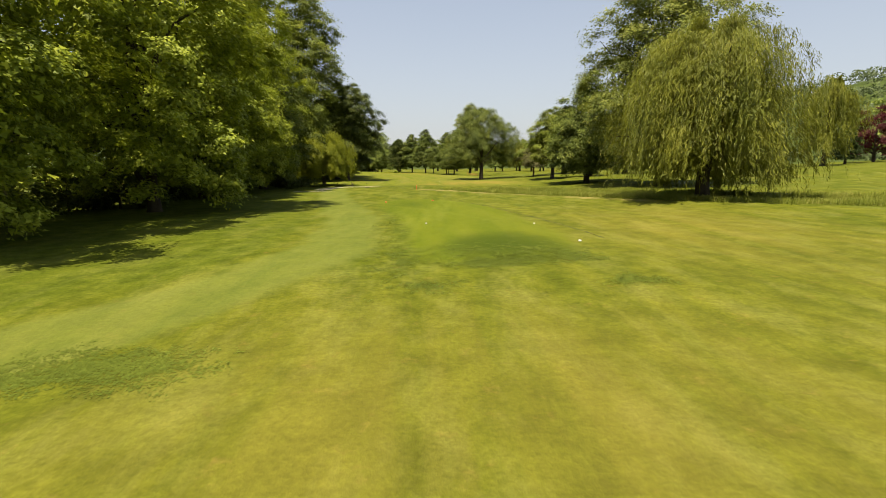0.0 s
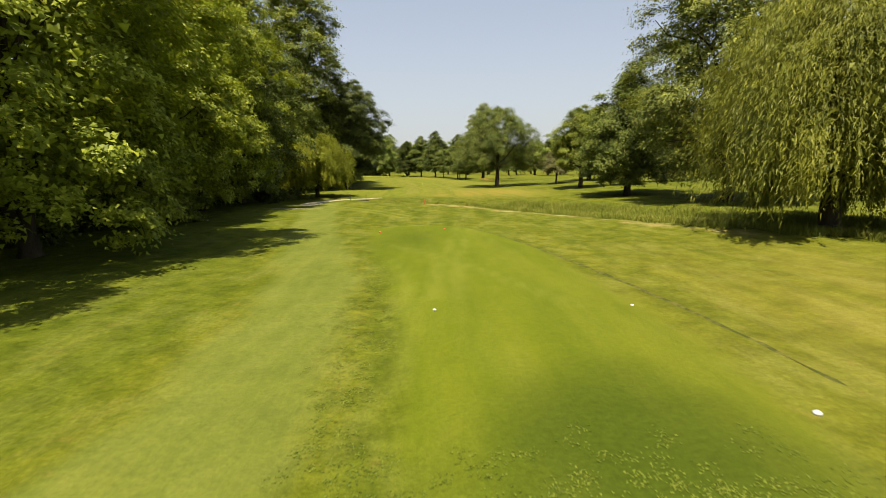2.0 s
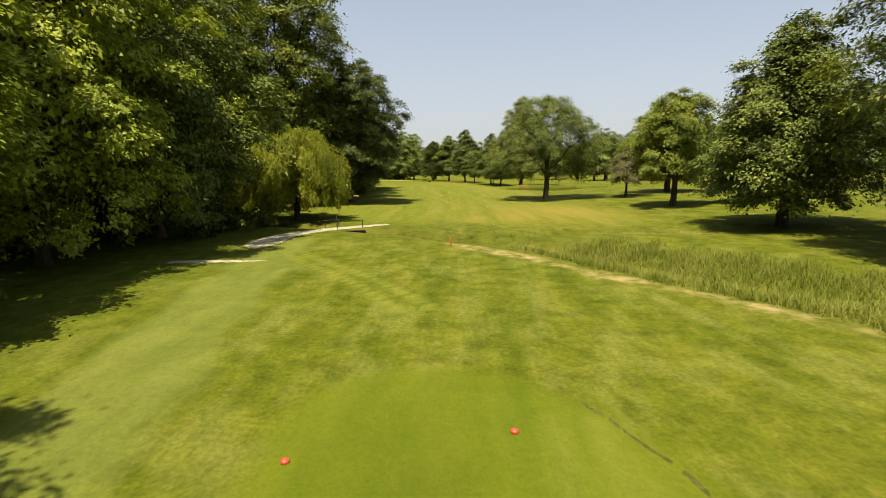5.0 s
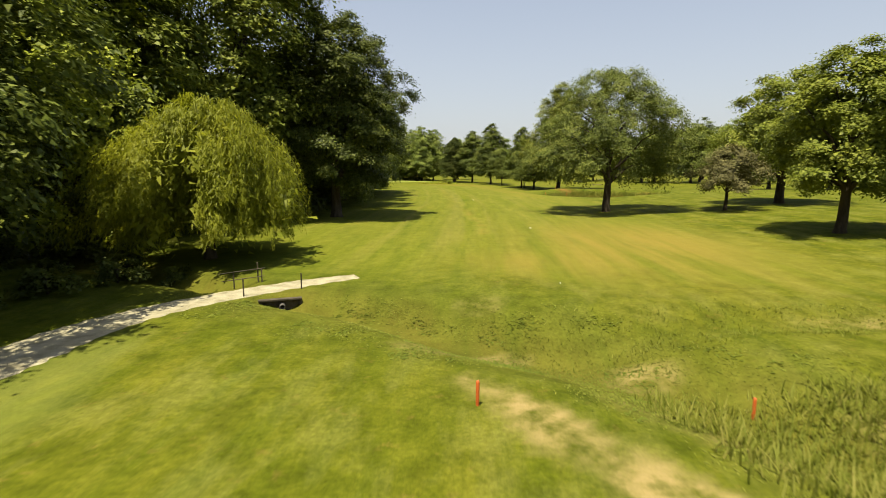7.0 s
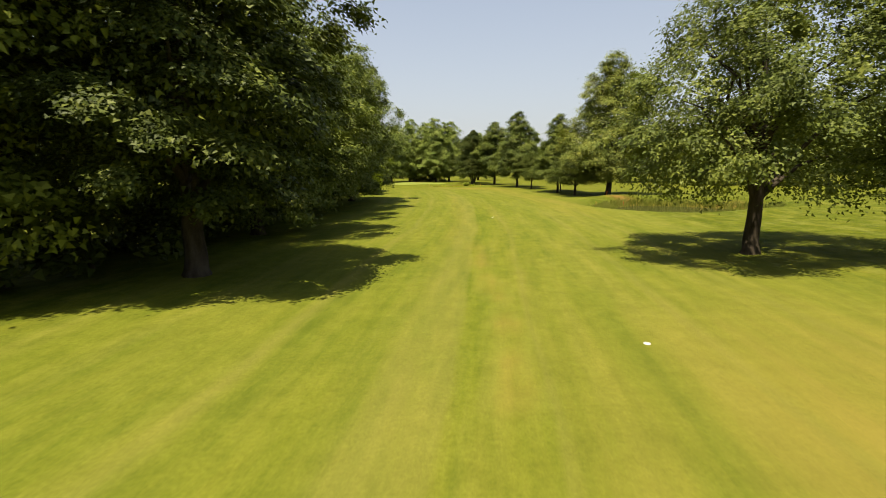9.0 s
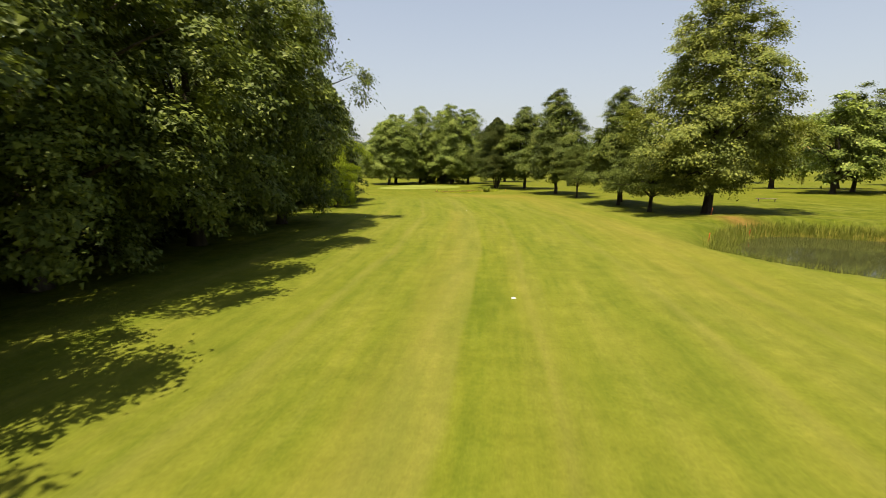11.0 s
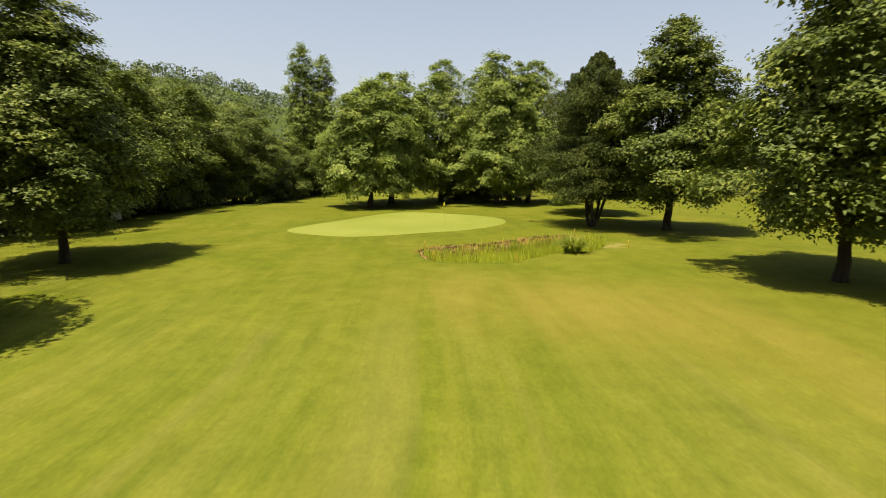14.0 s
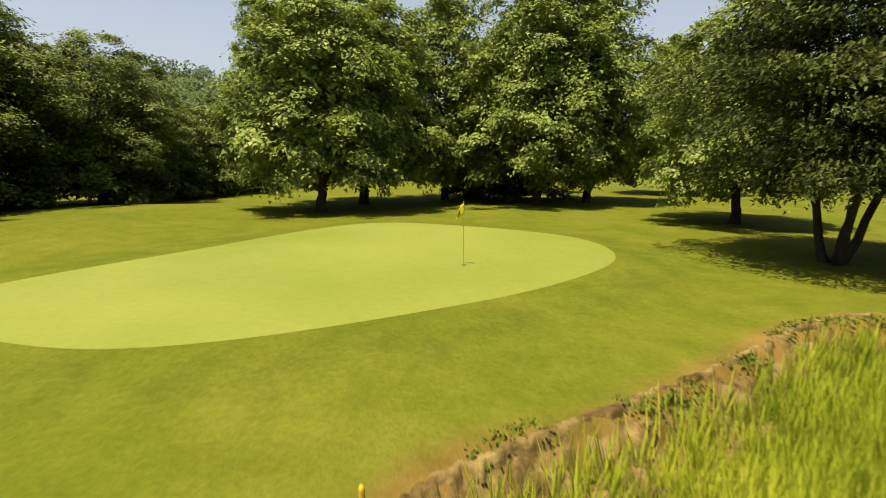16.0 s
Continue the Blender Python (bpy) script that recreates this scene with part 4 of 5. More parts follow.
W_LABEL = "tall leafy ash with yellow-green leaves at the wood's edge"
D_LABEL = "dense dark green maple with a low wide crown"
M_LABEL = "dense deep green maple at the wood's edge"

# left wood, near half
wood_a = put(broadleaf(11, 15, 6.2, 0.9, EDGE, LEAF_WOOD, 0.3, 1450, 58, 0.165, 0.24, up=0.9, flat=0.5, puff=0.17, name="ash_tree"), -15.6, 14.5, W_LABEL, group="wood along the hole")
wood_b = put(broadleaf(12, 18, 6.5, 1.0, EDGE, LEAF_WOOD, 0.3, 1700, 58, 0.165, 0.24, up=0.9, flat=0.5, puff=0.16, lobes=4, name="ash_tree"), -14.4, 25.0, W_LABEL, group="wood along the hole")
wood_c = put(broadleaf(13, 14, 5.6, 0.8, EDGE, LEAF_WOOD, 0.25, 1350, 56, 0.165, 0.24, up=0.9, flat=0.5, puff=0.17, lobes=6, name="ash_tree"), -16.7, 34.6, "leafy tree with light yellow-green leaves at the wood's edge", group="wood along the hole")
rngw = random.Random(5)
wood_far = put(broadleaf(17, 17, 5.6, 1.0, FULL, LEAF_WOOD, 0.3, 420, 22, 0.33, 0.42, 8, name="ash_tree"), -26, 9, "tall leafy ash inside the wood", group="wood along the hole")
for x, y, k, sc, sz in [(-20, -6, 3, 1.0, 1.0), (-17.6, 43.0, 0, 0.95, 1.15), 
                        (-26, 19, 3, 1.1, 1.1), (-25, 29, 3, 1.1, 1.1), (-26.5, 38, 3, 1.1, 1.2), (-27, 47, 3, 1.1, 1.2), (-27, 56, 3, 1.0, 1.15), (-28, -4, 3, 1.1, 1.1), (-27, 64, 3, 1.0, 1.2), (-22.5, 62.5, 3, 0.85, 0.9), (-23.5, 54, 3, 0.9, 0.9)]:
    again((wood_a, wood_b, wood_c, wood_far)[k], x, y, turn=rngw.uniform(0, 6.28), sc=sc, sz=sz)
tall = put(broadleaf(14, 27, 5.6, 2.5, COLUMN, LEAF_LIGHT, 0.4, 1700, 40, 0.27, 0.42, lobes=5, name="poplar_tree", puff=0.24, rough=0.12, squash=0.9), -20.0, 75, "very tall slender poplar rising above the wood", group="wood along the hole")
again(tall, -24.5, 66, turn=1.7, sc=1.0, sz=0.95)
bush_a = put(broadleaf(15, 2.4, 1.7, 0.1, DOME, LEAF_DARK, 0.06, 54, 24, 0.23, 0.3, 6, name="bush"), -17.4, 27.0, "low dark leafy undergrowth bush", "bush", "undergrowth")
bush_b = put(broadleaf(16, 3.2, 2.0, 0.1, DOME, LEAF_LIGHT, 0.06, 80, 44, 0.18, 0.32, 6, name="bush"), -15.6, 35.2, "low light green leafy undergrowth bush", "bush", "undergrowth")
for i in range(20):
    y = 20 + i * 2.2 + rngw.uniform(-0.8, 0.8)
    x = np.interp(y, [-5, 20, 27, 35, 46, 56, 62], [-19, -17.6, -16.6, -17.4, -19.8, -18.8, -20]) - rngw.uniform(0.8, 2.2)
    again(bush_b if i % 4 == 0 else bush_a, x, y, turn=rngw.uniform(0, 6.28), sc=rngw.uniform(0.6, 1.0))

for x, y, sc in ((-14.9, 56.3, 0.5), (-15.8, 54.6, 0.55), (-16.2, 58.4, 0.6), (-16.6, 52.4, 0.6), (-15.6, 50.2, 0.45), (-14.0, 57.9, 0.35)):
    again(bush_a, x, y, turn=rngw.uniform(0, 6.28), sc=sc)

# left wood, far half
willow_left = put(willow(21, 6.3, 4.3, 0.6, LEAF_SALLOW, 5000, 34, 0.2, leafsize=0.19, thin=0.16, ragged=0.8, dome=0.2), -14.3, 60.7, "weeping willow with long trailing yellow-green strands beside the gravel path", "tree")
willow_left.scale = (0.98, 1.3, 1.0)
dark_a = put(broadleaf(31, 14.6, 5.2, 2.6, EDGE, LEAF_DARK, 0.38, 1300, 62, 0.17, 0.28, puff=0.17, name="maple_tree"), -14.6, 77.6, D_LABEL, group="dark maples")
dark_b = put(broadleaf(32, 13.0, 5.8, 1.0, EDGE, LEAF_MID, 0.35, 1250, 50, 0.18, 0.3, puff=0.17, lobes=4, name="maple_tree"), -18.2, 88, M_LABEL, group="dark maples")
dark_far = put(broadleaf(33, 13.5, 5.4, 0.8, FULL, LEAF_MID, 0.35, 640, 22, 0.28, 0.36, 8, name="maple_tree"), -24, 82, "dark green maple inside the wood", group="dark maples")
for x, y, k, sc, sz in [(-20.6, 97.5, 1, 1.0, 1.1), (-30.5, 122.6, 2, 0.85, 0.95), (-31.5, 129.5, 2, 0.8, 0.8), (-18.0, 50.5, 1, 1.0, 1.1), (-23.8, 56.5, 2, 1.0, 1.1), (-23.0, 44, 2, 1.05, 1.25), (-21.6, 106, 1, 1.08, 1.15), (-22.4, 115.0, 1, 0.88, 1.25), (-24, 70, 2, 1.0, 1.1), (-22.8, 67.5, 2, 0.95, 1.05), (-27, 93, 2, 1.1, 1.15),
                        (-29, 104, 2, 1.1, 1.2), (-31, 115, 2, 1.1, 1.2), (-33, 123, 2, 1.0, 1.1), (-33, 131, 1, 0.8, 0.85)]:
    again((dark_a, dark_b, dark_far)[k], x, y, turn=rngw.uniform(0, 6.28), sc=sc, sz=sz)
for i in range(22):
    y = 62 + i * 3.2 + rngw.uniform(-0.8, 0.8)
    x = np.interp(y, [60, 77, 95, 118, 135], [-21, -18.5, -20.5, -26, -34]) - rngw.uniform(0.3, 1.8)
    again(bush_a, x, y, turn=rngw.uniform(0, 6.28), sc=rngw.uniform(1.0, 1.6))
lin_c = put(broadleaf(64, 12.8, 3.9, 1.9, UPRIGHT, LEAF_MID, 0.2, 1150, 60, 0.155, 0.27, puff=0.2, name="linden_tree"), -5.1, 149.6, "deep green linden with a broad crown", group="lindens round the green")
lin_far = put(broadleaf(65, 12.8, 4.2, 1.7, ROUND, LEAF_MID, 0.25, 520, 22, 0.27, 0.36, 8, name="linden_tree"), 30, 156, "leafy green tree beyond the pond", group="trees beyond the pond")
again(lin_c, 1.0, 136.6, "tall deep green linden with an upright crown", turn=0.6, sc=0.82, sz=0.88)
again(lin_c, -9.8, 162.0, "deep green linden with a rounded crown", turn=1.9, sc=1.12, sz=0.95)
larch = put(conifer(43, 6.2, 3.5, 0.9, LEAF_LARCH, 44, 980, 0.16, [(0, 0.7), (0.4, 0.8), (0.75, 1.0), (0.92, 1.0), (1, 0.8)], 0.5, 0.35, 0.12, "larch_tree", 1, 0.36, 1.2, 0.42), -24.7, 128.3, "bright lime-green weeping larch with drooping boughs")
spruce = put(conifer(42, 13.4, 4.6, 0.6, LEAF_CONIFER, 240, 300, 0.25, [(0, 0.8), (0.3, 0.95), (0.6, 0.75), (0.85, 0.42), (1, 0.03)], 0.3, 0.1, 0.26, "spruce_tree", 1, 0.36, 0.35), -28.6, 133.6, "tall dark green spruce with tiered boughs")
again(spruce, -35.5, 132, turn=1.2, sc=1.05, sz=1.0)

# trees round the far end and the green
lin_a = put(broadleaf(51, 11.2, 4.3, 1.4, DOME, LEAF_LIND, 0.24, 1100, 34, 0.2, 0.26, puff=0.19, rough=0.12, name="linden_tree"), -33.7, 169.0, "green linden with a rounded crown behind the putting green", group="lindens round the green")
lin_b = put(broadleaf(52, 14.8, 5.4, 1.5, [(0, 0.7), (0.12, 1.0), (0.35, 0.95), (0.6, 0.74), (0.82, 0.48), (0.94, 0.28), (1, 0.08)], LEAF_LIND, 0.26, 1300, 36, 0.2, 0.28, lobes=4, puff=0.17, rough=0.14, name="linden_tree"), -24.6, 178.6, "tall green linden with a pointed crown", group="lindens round the green")
for x, y, k, sc, sz, lab in [(-34.2, 174.2, 0, 1.15, 1.15, ""), (-31.2, 180.0, 1, 0.95, 1.0, ""), (-21.8, 180.5, 1, 0.95, 0.95, ""), 
                              (-29, 190, 1, 1.0, 1.0, ""), (-16, 192, 0, 1.1, 1.1, ""), (-15.0, 171.2, 0, 0.8, 0.85, "green linden with a rounded crown")]:
    again((lin_a, lin_b)[k], x, y, lab, turn=rngw.uniform(0, 6.28), sc=sc, sz=sz)
yew = put(conifer(61, 10.6, 4.2, 1.9, LEAF_YEW, 190, 760, 0.2, [(0, 0.75), (0.12, 1), (0.4, 0.95), (0.65, 0.75), (0.85, 0.42), (1, 0.06)], 0.34, 0.45, 0.12, "yew_tree", 4, 0.45, 0.5), -14.2, 162.7, "dark green forked yew beside the putting green")
spread = put(conifer(62, 6.2, 4.2, 1.5, LEAF_PINE, 130, 420, 0.17, [(0, 0.8), (0.12, 1.0), (0.4, 0.95), (0.7, 0.68), (0.9, 0.35), (1, 0.06)], 0.25, 0.35, 0.14, "pine_tree", 1, 0.4, 0.25), 2.9, 130.6, "low spreading dark green pine")
again(spread, -2.7, 144.2, "small dark green pine on a thin trunk", turn=1.0, sc=0.62, sz=0.95)
again(spread, 1.6, 139.5, "small dark green pine on a thin trunk", turn=2.4, sc=0.6, sz=0.85)
put(broadleaf(53, 17.6, 6.0, 2.2, UPRIGHT, LEAF_PARK, 0.36, 1500, 56, 0.19, 0.34, 18, puff=0.17, name="poplar_tree"), 6.9, 129.0, "large grey-green poplar with a broad crown beside the pond")
big = put(broadleaf(54, 11.6, 5.9, 2.9, DOME, LEAF_OAK, 0.32, 1250, 70, 0.15, 0.3, 18, 2.4, 6, 0.14, False, name="oak_tree", split=True, squash=0.8, flat=0.8, up=0.5, puff=0.21, per_bough=9), 6.5, 85.6, "large spreading tree with an airy olive-green crown on the fairway")
put(broadleaf(55, 9.8, 3.2, 2.2, ROUND, LEAF_LIGHT, 0.25, 640, 60, 0.15, 0.28, puff=0.2, name="acacia_tree"), 15.0, 69.3, "light green tree with a loose rounded crown", group="trees across the fairway")
put(broadleaf(56, 11.0, 4.8, 2.4, ROUND, LEAF_LIGHT, 0.34, 800, 48, 0.19, 0.32, puff=0.19, name="chestnut_tree"), 20.6, 86.4, "broad leafy tree with a bright green crown", group="trees across the fairway")
purple = put(broadleaf(57, 5.2, 2.4, 1.6, ROUND, LEAF_PURPLE, 0.13, 200, 50, 0.15, 0.3, 10, name="plum_tree"), 14.8, 82.5, "small purple-brown plum tree with a thin crown")
fir = put(conifer(63, 10.2, 2.8, 1.4, LEAF_CONIFER, 210, 120, 0.22, CONE, 0.3, 0.1, 0.3, "fir_tree"), 20.2, 69.0, "dark green fir with a pointed crown")
put(broadleaf(58, 11.2, 4.5, 1.3, UPRIGHT, LEAF_MID, 0.3, 1100, 50, 0.17, 0.3, name="hornbeam_tree", puff=0.2), 15.6, 54.8, "dense green hornbeam with an egg-shaped crown")
put(willow(22, 9.9, 6.2, 0.1, LEAF_WILLOW, 5600, 40, 0.4, leafsize=0.23, thin=0.15, ragged=0.8), 15.3, 29.6, "large weeping willow with olive-yellow hanging strands", "tree")
put(broadleaf(59, 19.5, 6.9, 1.8, ROUND, LEAF_PARK, 0.4, 1600, 62, 0.18, 0.36, 18, puff=0.17, name="plane_tree"), 18.9, 44.2, "tall plane tree with large pale green leaves")
willow_far = put(willow(23, 9.4, 5.6, 0.5, LEAF_WILLOW, 1300, 18, 0.4, leafsize=0.5, thin=0.13), 5.5, 196, "weeping willow with olive-yellow hanging strands", sc=0.9, sz=1.1)
again(willow_far, 26, 72, "tall weeping willow with hazy olive-yellow strands", turn=1.3, sc=0.85, sz=1.2)
again(willow_far, 57, 76, "weeping willow with olive-yellow hanging strands", turn=2.2, sc=0.95, sz=1.35)
again(willow_far, 25.5, 168, "weeping willow with olive-yellow hanging strands", turn=0.9, sc=0.9, sz=1.1)
maple = put(broadleaf(60, 9.5, 4.2, 1.2, ROUND, LEAF_RED, 0.2, 220, 40, 0.3, 0.45, name="maple_tree"), 73, 86, "dark red copper maple across the fairway")
again(fir, 65, 82, turn=1.0, sc=0.9, sz=0.8)
park_far = put(broadleaf(72, 11.5, 4.8, 1.6, ROUND, LEAF_LIND, 0.3, 260, 20, 0.42, 0.42, 10, name="park_tree"), 84, 99, "leafy green tree across the neighbouring fairway", group="far park trees")
for x, y, sc, sz in [(96, 84, 1.1, 1.1), (45, 112, 1.0, 1.0), (38, 124, 0.9, 0.9), (54, 128, 1.0, 1.1), (27, 154, 1.0, 1.0), (18, 174, 0.9, 0.9), (43, 150, 1.0, 1.1), (62, 108, 1.0, 1.2),
                     (14, 207, 1.2, 1.2), (-2, 208, 1.1, 1.1), (28, 192, 1.0, 1.0), (64, 140, 1.1, 1.2), (48, 177, 1.1, 1.1), (98, 60, 1.0, 1.1), (36, 106, 0.9, 0.8), (110, 110, 1.2, 1.2)]:
    again(park_far, x, y, turn=rngw.uniform(0, 6.28), sc=sc, sz=sz)

for x, y, sc, sz in [(36, 151, 1.1, 0.95), (41, 160, 1.1, 1.1), (33, 166, 1.0, 1.0), (46, 146, 1.0, 1.0), (21, 178, 0.95, 0.9), (12, 188, 0.9, 0.85)]:
    again(lin_far, x, y, "leafy green tree beyond the pond", "trees beyond the pond", turn=rngw.uniform(0, 6.28), sc=sc, sz=sz)

# hedge and trees left of the green
poplar = put(broadleaf(71, 21.5, 2.5, 1.0, COLUMN, LEAF_LIND, 0.25, 1000, 22, 0.28, 0.34, 8, per_bough=4, puff=0.35, rough=0.08, squash=1.2, name="poplar_tree"), -59.3, 195.0, "tall narrow Lombardy poplar", group="Lombardy poplars")
again(poplar, -56.6, 196.5, turn=1.2, sc=0.9, sz=0.92)
for x, y, k, sc, sz in [(-48, 160, 1, 0.95, 0.85), (-50.5, 165, 2, 0.85, 0.68), (-46, 152.5, 1, 1.0, 0.85), (-48.0, 168, 1, 0.8, 0.74), (-49.5, 176, 2, 0.7, 0.5), (-52, 184, 2, 0.7, 0.45), (-43.5, 146, 2, 0.9, 0.9),
                        (-57, 160, 2, 0.9, 0.75), (-60, 182, 2, 0.8, 0.42), (-62, 204, 2, 1.0, 0.55), (-52, 210, 2, 1.0, 0.6), (-42, 212, 2, 1.0, 0.65), (-54, 154, 2, 1.0, 1.0)]:
    again((dark_a, dark_b, dark_far)[k], x, y, turn=rngw.uniform(0, 6.28), sc=sc, sz=sz)
again(lin_c, -32.8, 142.5, "tall green linden at the wood's edge", turn=2.0, sc=0.9, sz=0.85)
for i in range(16):
    y = 140 + i * 3.4
    x = np.interp(y, [140, 152, 165, 180, 195], [-39.5, -46, -46, -47.5, -51]) - rngw.uniform(0, 1)
    again(bush_a, x, y, turn=rngw.uniform(0, 6.28), sc=rngw.uniform(1.0, 1.7))
for i in range(9):
    again(lin_far, -47.8 - rngw.uniform(0, 2), 146 + i * 4.0, "deep green leafy tree in the hedge", "hedge trees", turn=rngw.uniform(0, 6.28), sc=rngw.uniform(0.6, 0.8), sz=rngw.uniform(0.45, 0.62))
for x, y in ((-28.6, 182), (-26.8, 182.5), (-25.2, 183), (-30, 181.5)):
    again(bush_a, x, y, "dense dark hedge bush behind the green", turn=x, sc=1.15)


def far_woods(seed, spots, size, name, label, per=18, fine=1.0):
    """Many small tree heads in one mesh. Distance haze is painted into their leaf colour."""
    rng = np.random.default_rng(seed)
    n = len(spots)
    base = np.column_stack([spots, ground(spots[:, 0], spots[:, 1])])
    hh = size * rng.uniform(0.7, 1.3, n)
    c = np.repeat(base, per, 0)
    h = np.repeat(hh, per)
    u = unit(rng.normal(0, 1, (n * per, 3)))
    u[:, 2] = np.abs(u[:, 2]) * 1.0
    p = c + u * (h * 0.42)[:, None] * np.array([1, 1, 1.1]) + np.array([0, 0, 1]) * (h * 0.32)[:, None]
    nrm = unit(u + rng.normal(0, 0.35, u.shape))
    L = fine * h * rng.uniform(0.22, 0.42, n * per)
    me = leaves_mesh(name, p, nrm, rng.normal(0, 1, u.shape), L, L * 0.8, FAR_LEAF_HAZED)
    return tagged(new(name, me), label, "woods", kind="stuff")


rngf = np.random.default_rng(8)
aa, dd = rngf.uniform(-1.25, 1.1, 2700), rngf.uniform(330, 900, 2700)
sp = np.stack([-10 + dd * np.sin(aa), 80 + dd * np.cos(aa)], 1)
a2 = np.arctan2(sp[:, 0] + 2.2, sp[:, 1] - 41)
sp = sp[~((a2 > 0.29) & (a2 < 0.41) & (dd < 590))]
far_woods(9, sp, 15.0, "hill_woods", "green wooded hills in the distance, with haze put into the leaf colour", 44, 0.42)
aa, dd = rngf.uniform(-1.6, 1.6, 420), rngf.uniform(165, 250, 420)
sp = np.stack([-10 + dd * np.sin(aa), 80 + dd * np.cos(aa)], 1)
a2 = np.arctan2(sp[:, 0] + 2.2, sp[:, 1] - 41)
sp = sp[~((a2 > 0.31) & (a2 < 0.39))]
far_woods(10, sp, 8.5, "far_tree_line", "far line of green trees round the course, with haze put into the leaf colour", 60, 0.5)

# ---- grasses ----


def blades(seed, spots, height, width, mat, name, label, lean=0.35, per=5, spread=0.12):
    rng = np.random.default_rng(seed)
    n = len(spots) * per
    q = np.repeat(spots, per, 0) + rng.normal(0, spread, (n, 2))
    z = ground(q[:, 0], q[:, 1]) - 0.02
    b = np.column_stack([q, z])
    h = height * rng.uniform(0.5, 1.25, n)
    an = rng.uniform(0, 6.28, n)
    tip = b + np.column_stack([np.cos(an), np.sin(an), 0 * an]) * (h * lean * rng.uniform(0.2, 1.4, n))[:, None] + np.array([0, 0, 1]) * h[:, None]
    mid = b * 0.45 + tip * 0.55 + np.array([0, 0, 1]) * (h * 0.1)[:, None]
    sd = np.column_stack([-np.sin(an), np.cos(an), 0 * an]) * (width * rng.uniform(0.7, 1.3, n))[:, None]
    v = np.stack([b - sd, b + sd, mid + sd * 0.8, mid - sd * 0.8, tip], 1).reshape(-1, 3)
    k = np.arange(n)[:, None] * 5
    f = np.vstack([k + [0, 1, 2], k + [0, 2, 3], k + [3, 2, 4]])
    me = mesh_from(name, v, f, mat)
    return tagged(new(name, me), label, "grass", kind="stuff")


def tufts(seed, spots, height, width, mat, name, label, per=6, spread=0.08):
    """Short turf blades that lean well over."""
    rng = np.random.default_rng(seed)
    n = len(spots) * per
    q = np.repeat(spots, per, 0) + rng.normal(0, spread, (n, 2))
    an = rng.uniform(0, 6.28, n)
    L = height * rng.uniform(0.7, 1.5, n)
    c = np.column_stack([q, ground(q[:, 0], q[:, 1]) + 0.008])
    along = np.column_stack([np.cos(an), np.sin(an), rng.uniform(0.35, 0.9, n)])
    nrm = unit(np.column_stack([rng.normal(0, 0.16, (n, 2)), 0 * an + 1]))
    me = leaves_mesh(name, c, nrm, along, L, width * rng.uniform(0.7, 1.4, n), mat)
    return tagged(new(name, me), label, "grass", kind="stuff")


rngg = np.random.default_rng(3)


def scatter(lo, hi, n):
    return np.column_stack([rngg.uniform(lo[0], hi[0], n), rngg.uniform(lo[1], hi[1], n)])


q = scatter((-21, 147), (-12.5, 158.5), 13000)
lip = -(q[:, 0] + 16.5) * 0.75 + (q[:, 1] - 151.6) * 0.55
q = q[edge_depth(q[:, 0], q[:, 1], REEDBED) > 0.2 + 0.12 * smooth(1.3, 2.0, lip) + rngg.normal(0, 0.07, len(q))]
blades(4, q, 0.47, 0.009, REED, "reeds", "fresh green reeds filling the hollow beside the green", 0.3, 7, 0.08)
q = scatter((-12, 16), (34, 62), 30000)
dd = line_distance(q[:, 0], q[:, 1], DITCH)
q = q[(dd < rngg.uniform(0.3, 3.1, len(q))) & (q[:, 1] < 55.5)]
v = scatter((-0.5, 14), (24, 51), 26000)
vd, vs = line_distance(v[:, 0], v[:, 1], DITCH), line_distance(v[:, 0], v[:, 1], SANDY)
v = v[(vd < 2.9 + wobble(v[:, 0], v[:, 1], 1.9, 0.35)) & (vs > 0.42 + 0.2 * wobble(v[:, 0], v[:, 1], 3.0, 0.5)) & (v[:, 0] > rngg.uniform(0.2, 3.0, len(v))) & (wobble(v[:, 0], v[:, 1], 0.9, 0.5) > rngg.uniform(-1.3, -0.2, len(v)))]
v = v[(v[:, 0] - np.interp(v[:, 1], [14, 28.5, 35.6, 43.2, 47.4, 51], [22, 12, 8.1, 3.0, 0.4, 0.0])) > 0.2]
blades(5, v, 0.31, 0.013, TALL, "tall_grass", "tall unmown grass along the ditch", 0.75, 9, 0.16)
weeds = q[(q[:, 0] < 6) & (line_distance(q[:, 0], q[:, 1], PATH) > 0.85) & (wobble(q[:, 0], q[:, 1], 1.7, 0.5) + rngg.normal(0, 0.3, len(q)) > 0.0)]
tufts(15, weeds, 0.07, 0.026, TURF, "ditch_weeds", "low rough weeds along the ditch", 26, 0.26)
docks = weeds[(wobble(weeds[:, 0], weeds[:, 1], 2.6, 0.5) > 0.3)]
tufts(16, docks, 0.13, 0.05, LEAF_CLOVER, "broadleaf_weeds", "green broad-leaved weeds growing in the ditch", 12, 0.12)
q = scatter((-6, 50.5), (30, 57), 3000)
q = q[line_distance(q[:, 0], q[:, 1], BANK) < 1.2]
blades(6, q, 0.09, 0.008, TURF, "bank_grass", "short rough grass on the far bank", 1.5, 9, 0.16)
q = scatter((2.5, 104), (21, 124.5), 15000)
pd = edge_depth(q[:, 0], q[:, 1], POND)
q = q[(pd > -0.5) & ((wobble(q[:, 0], q[:, 1], 0.55, 0.5) > 0.1 + rngg.normal(0, 0.25, len(q))) | (pd < rngg.uniform(0, 1.2, len(q))))]
blades(7, q, 0.62, 0.011, TALL, "pond_reeds", "reeds and rushes along the pond's margin", 0.35, 6)
clover = []
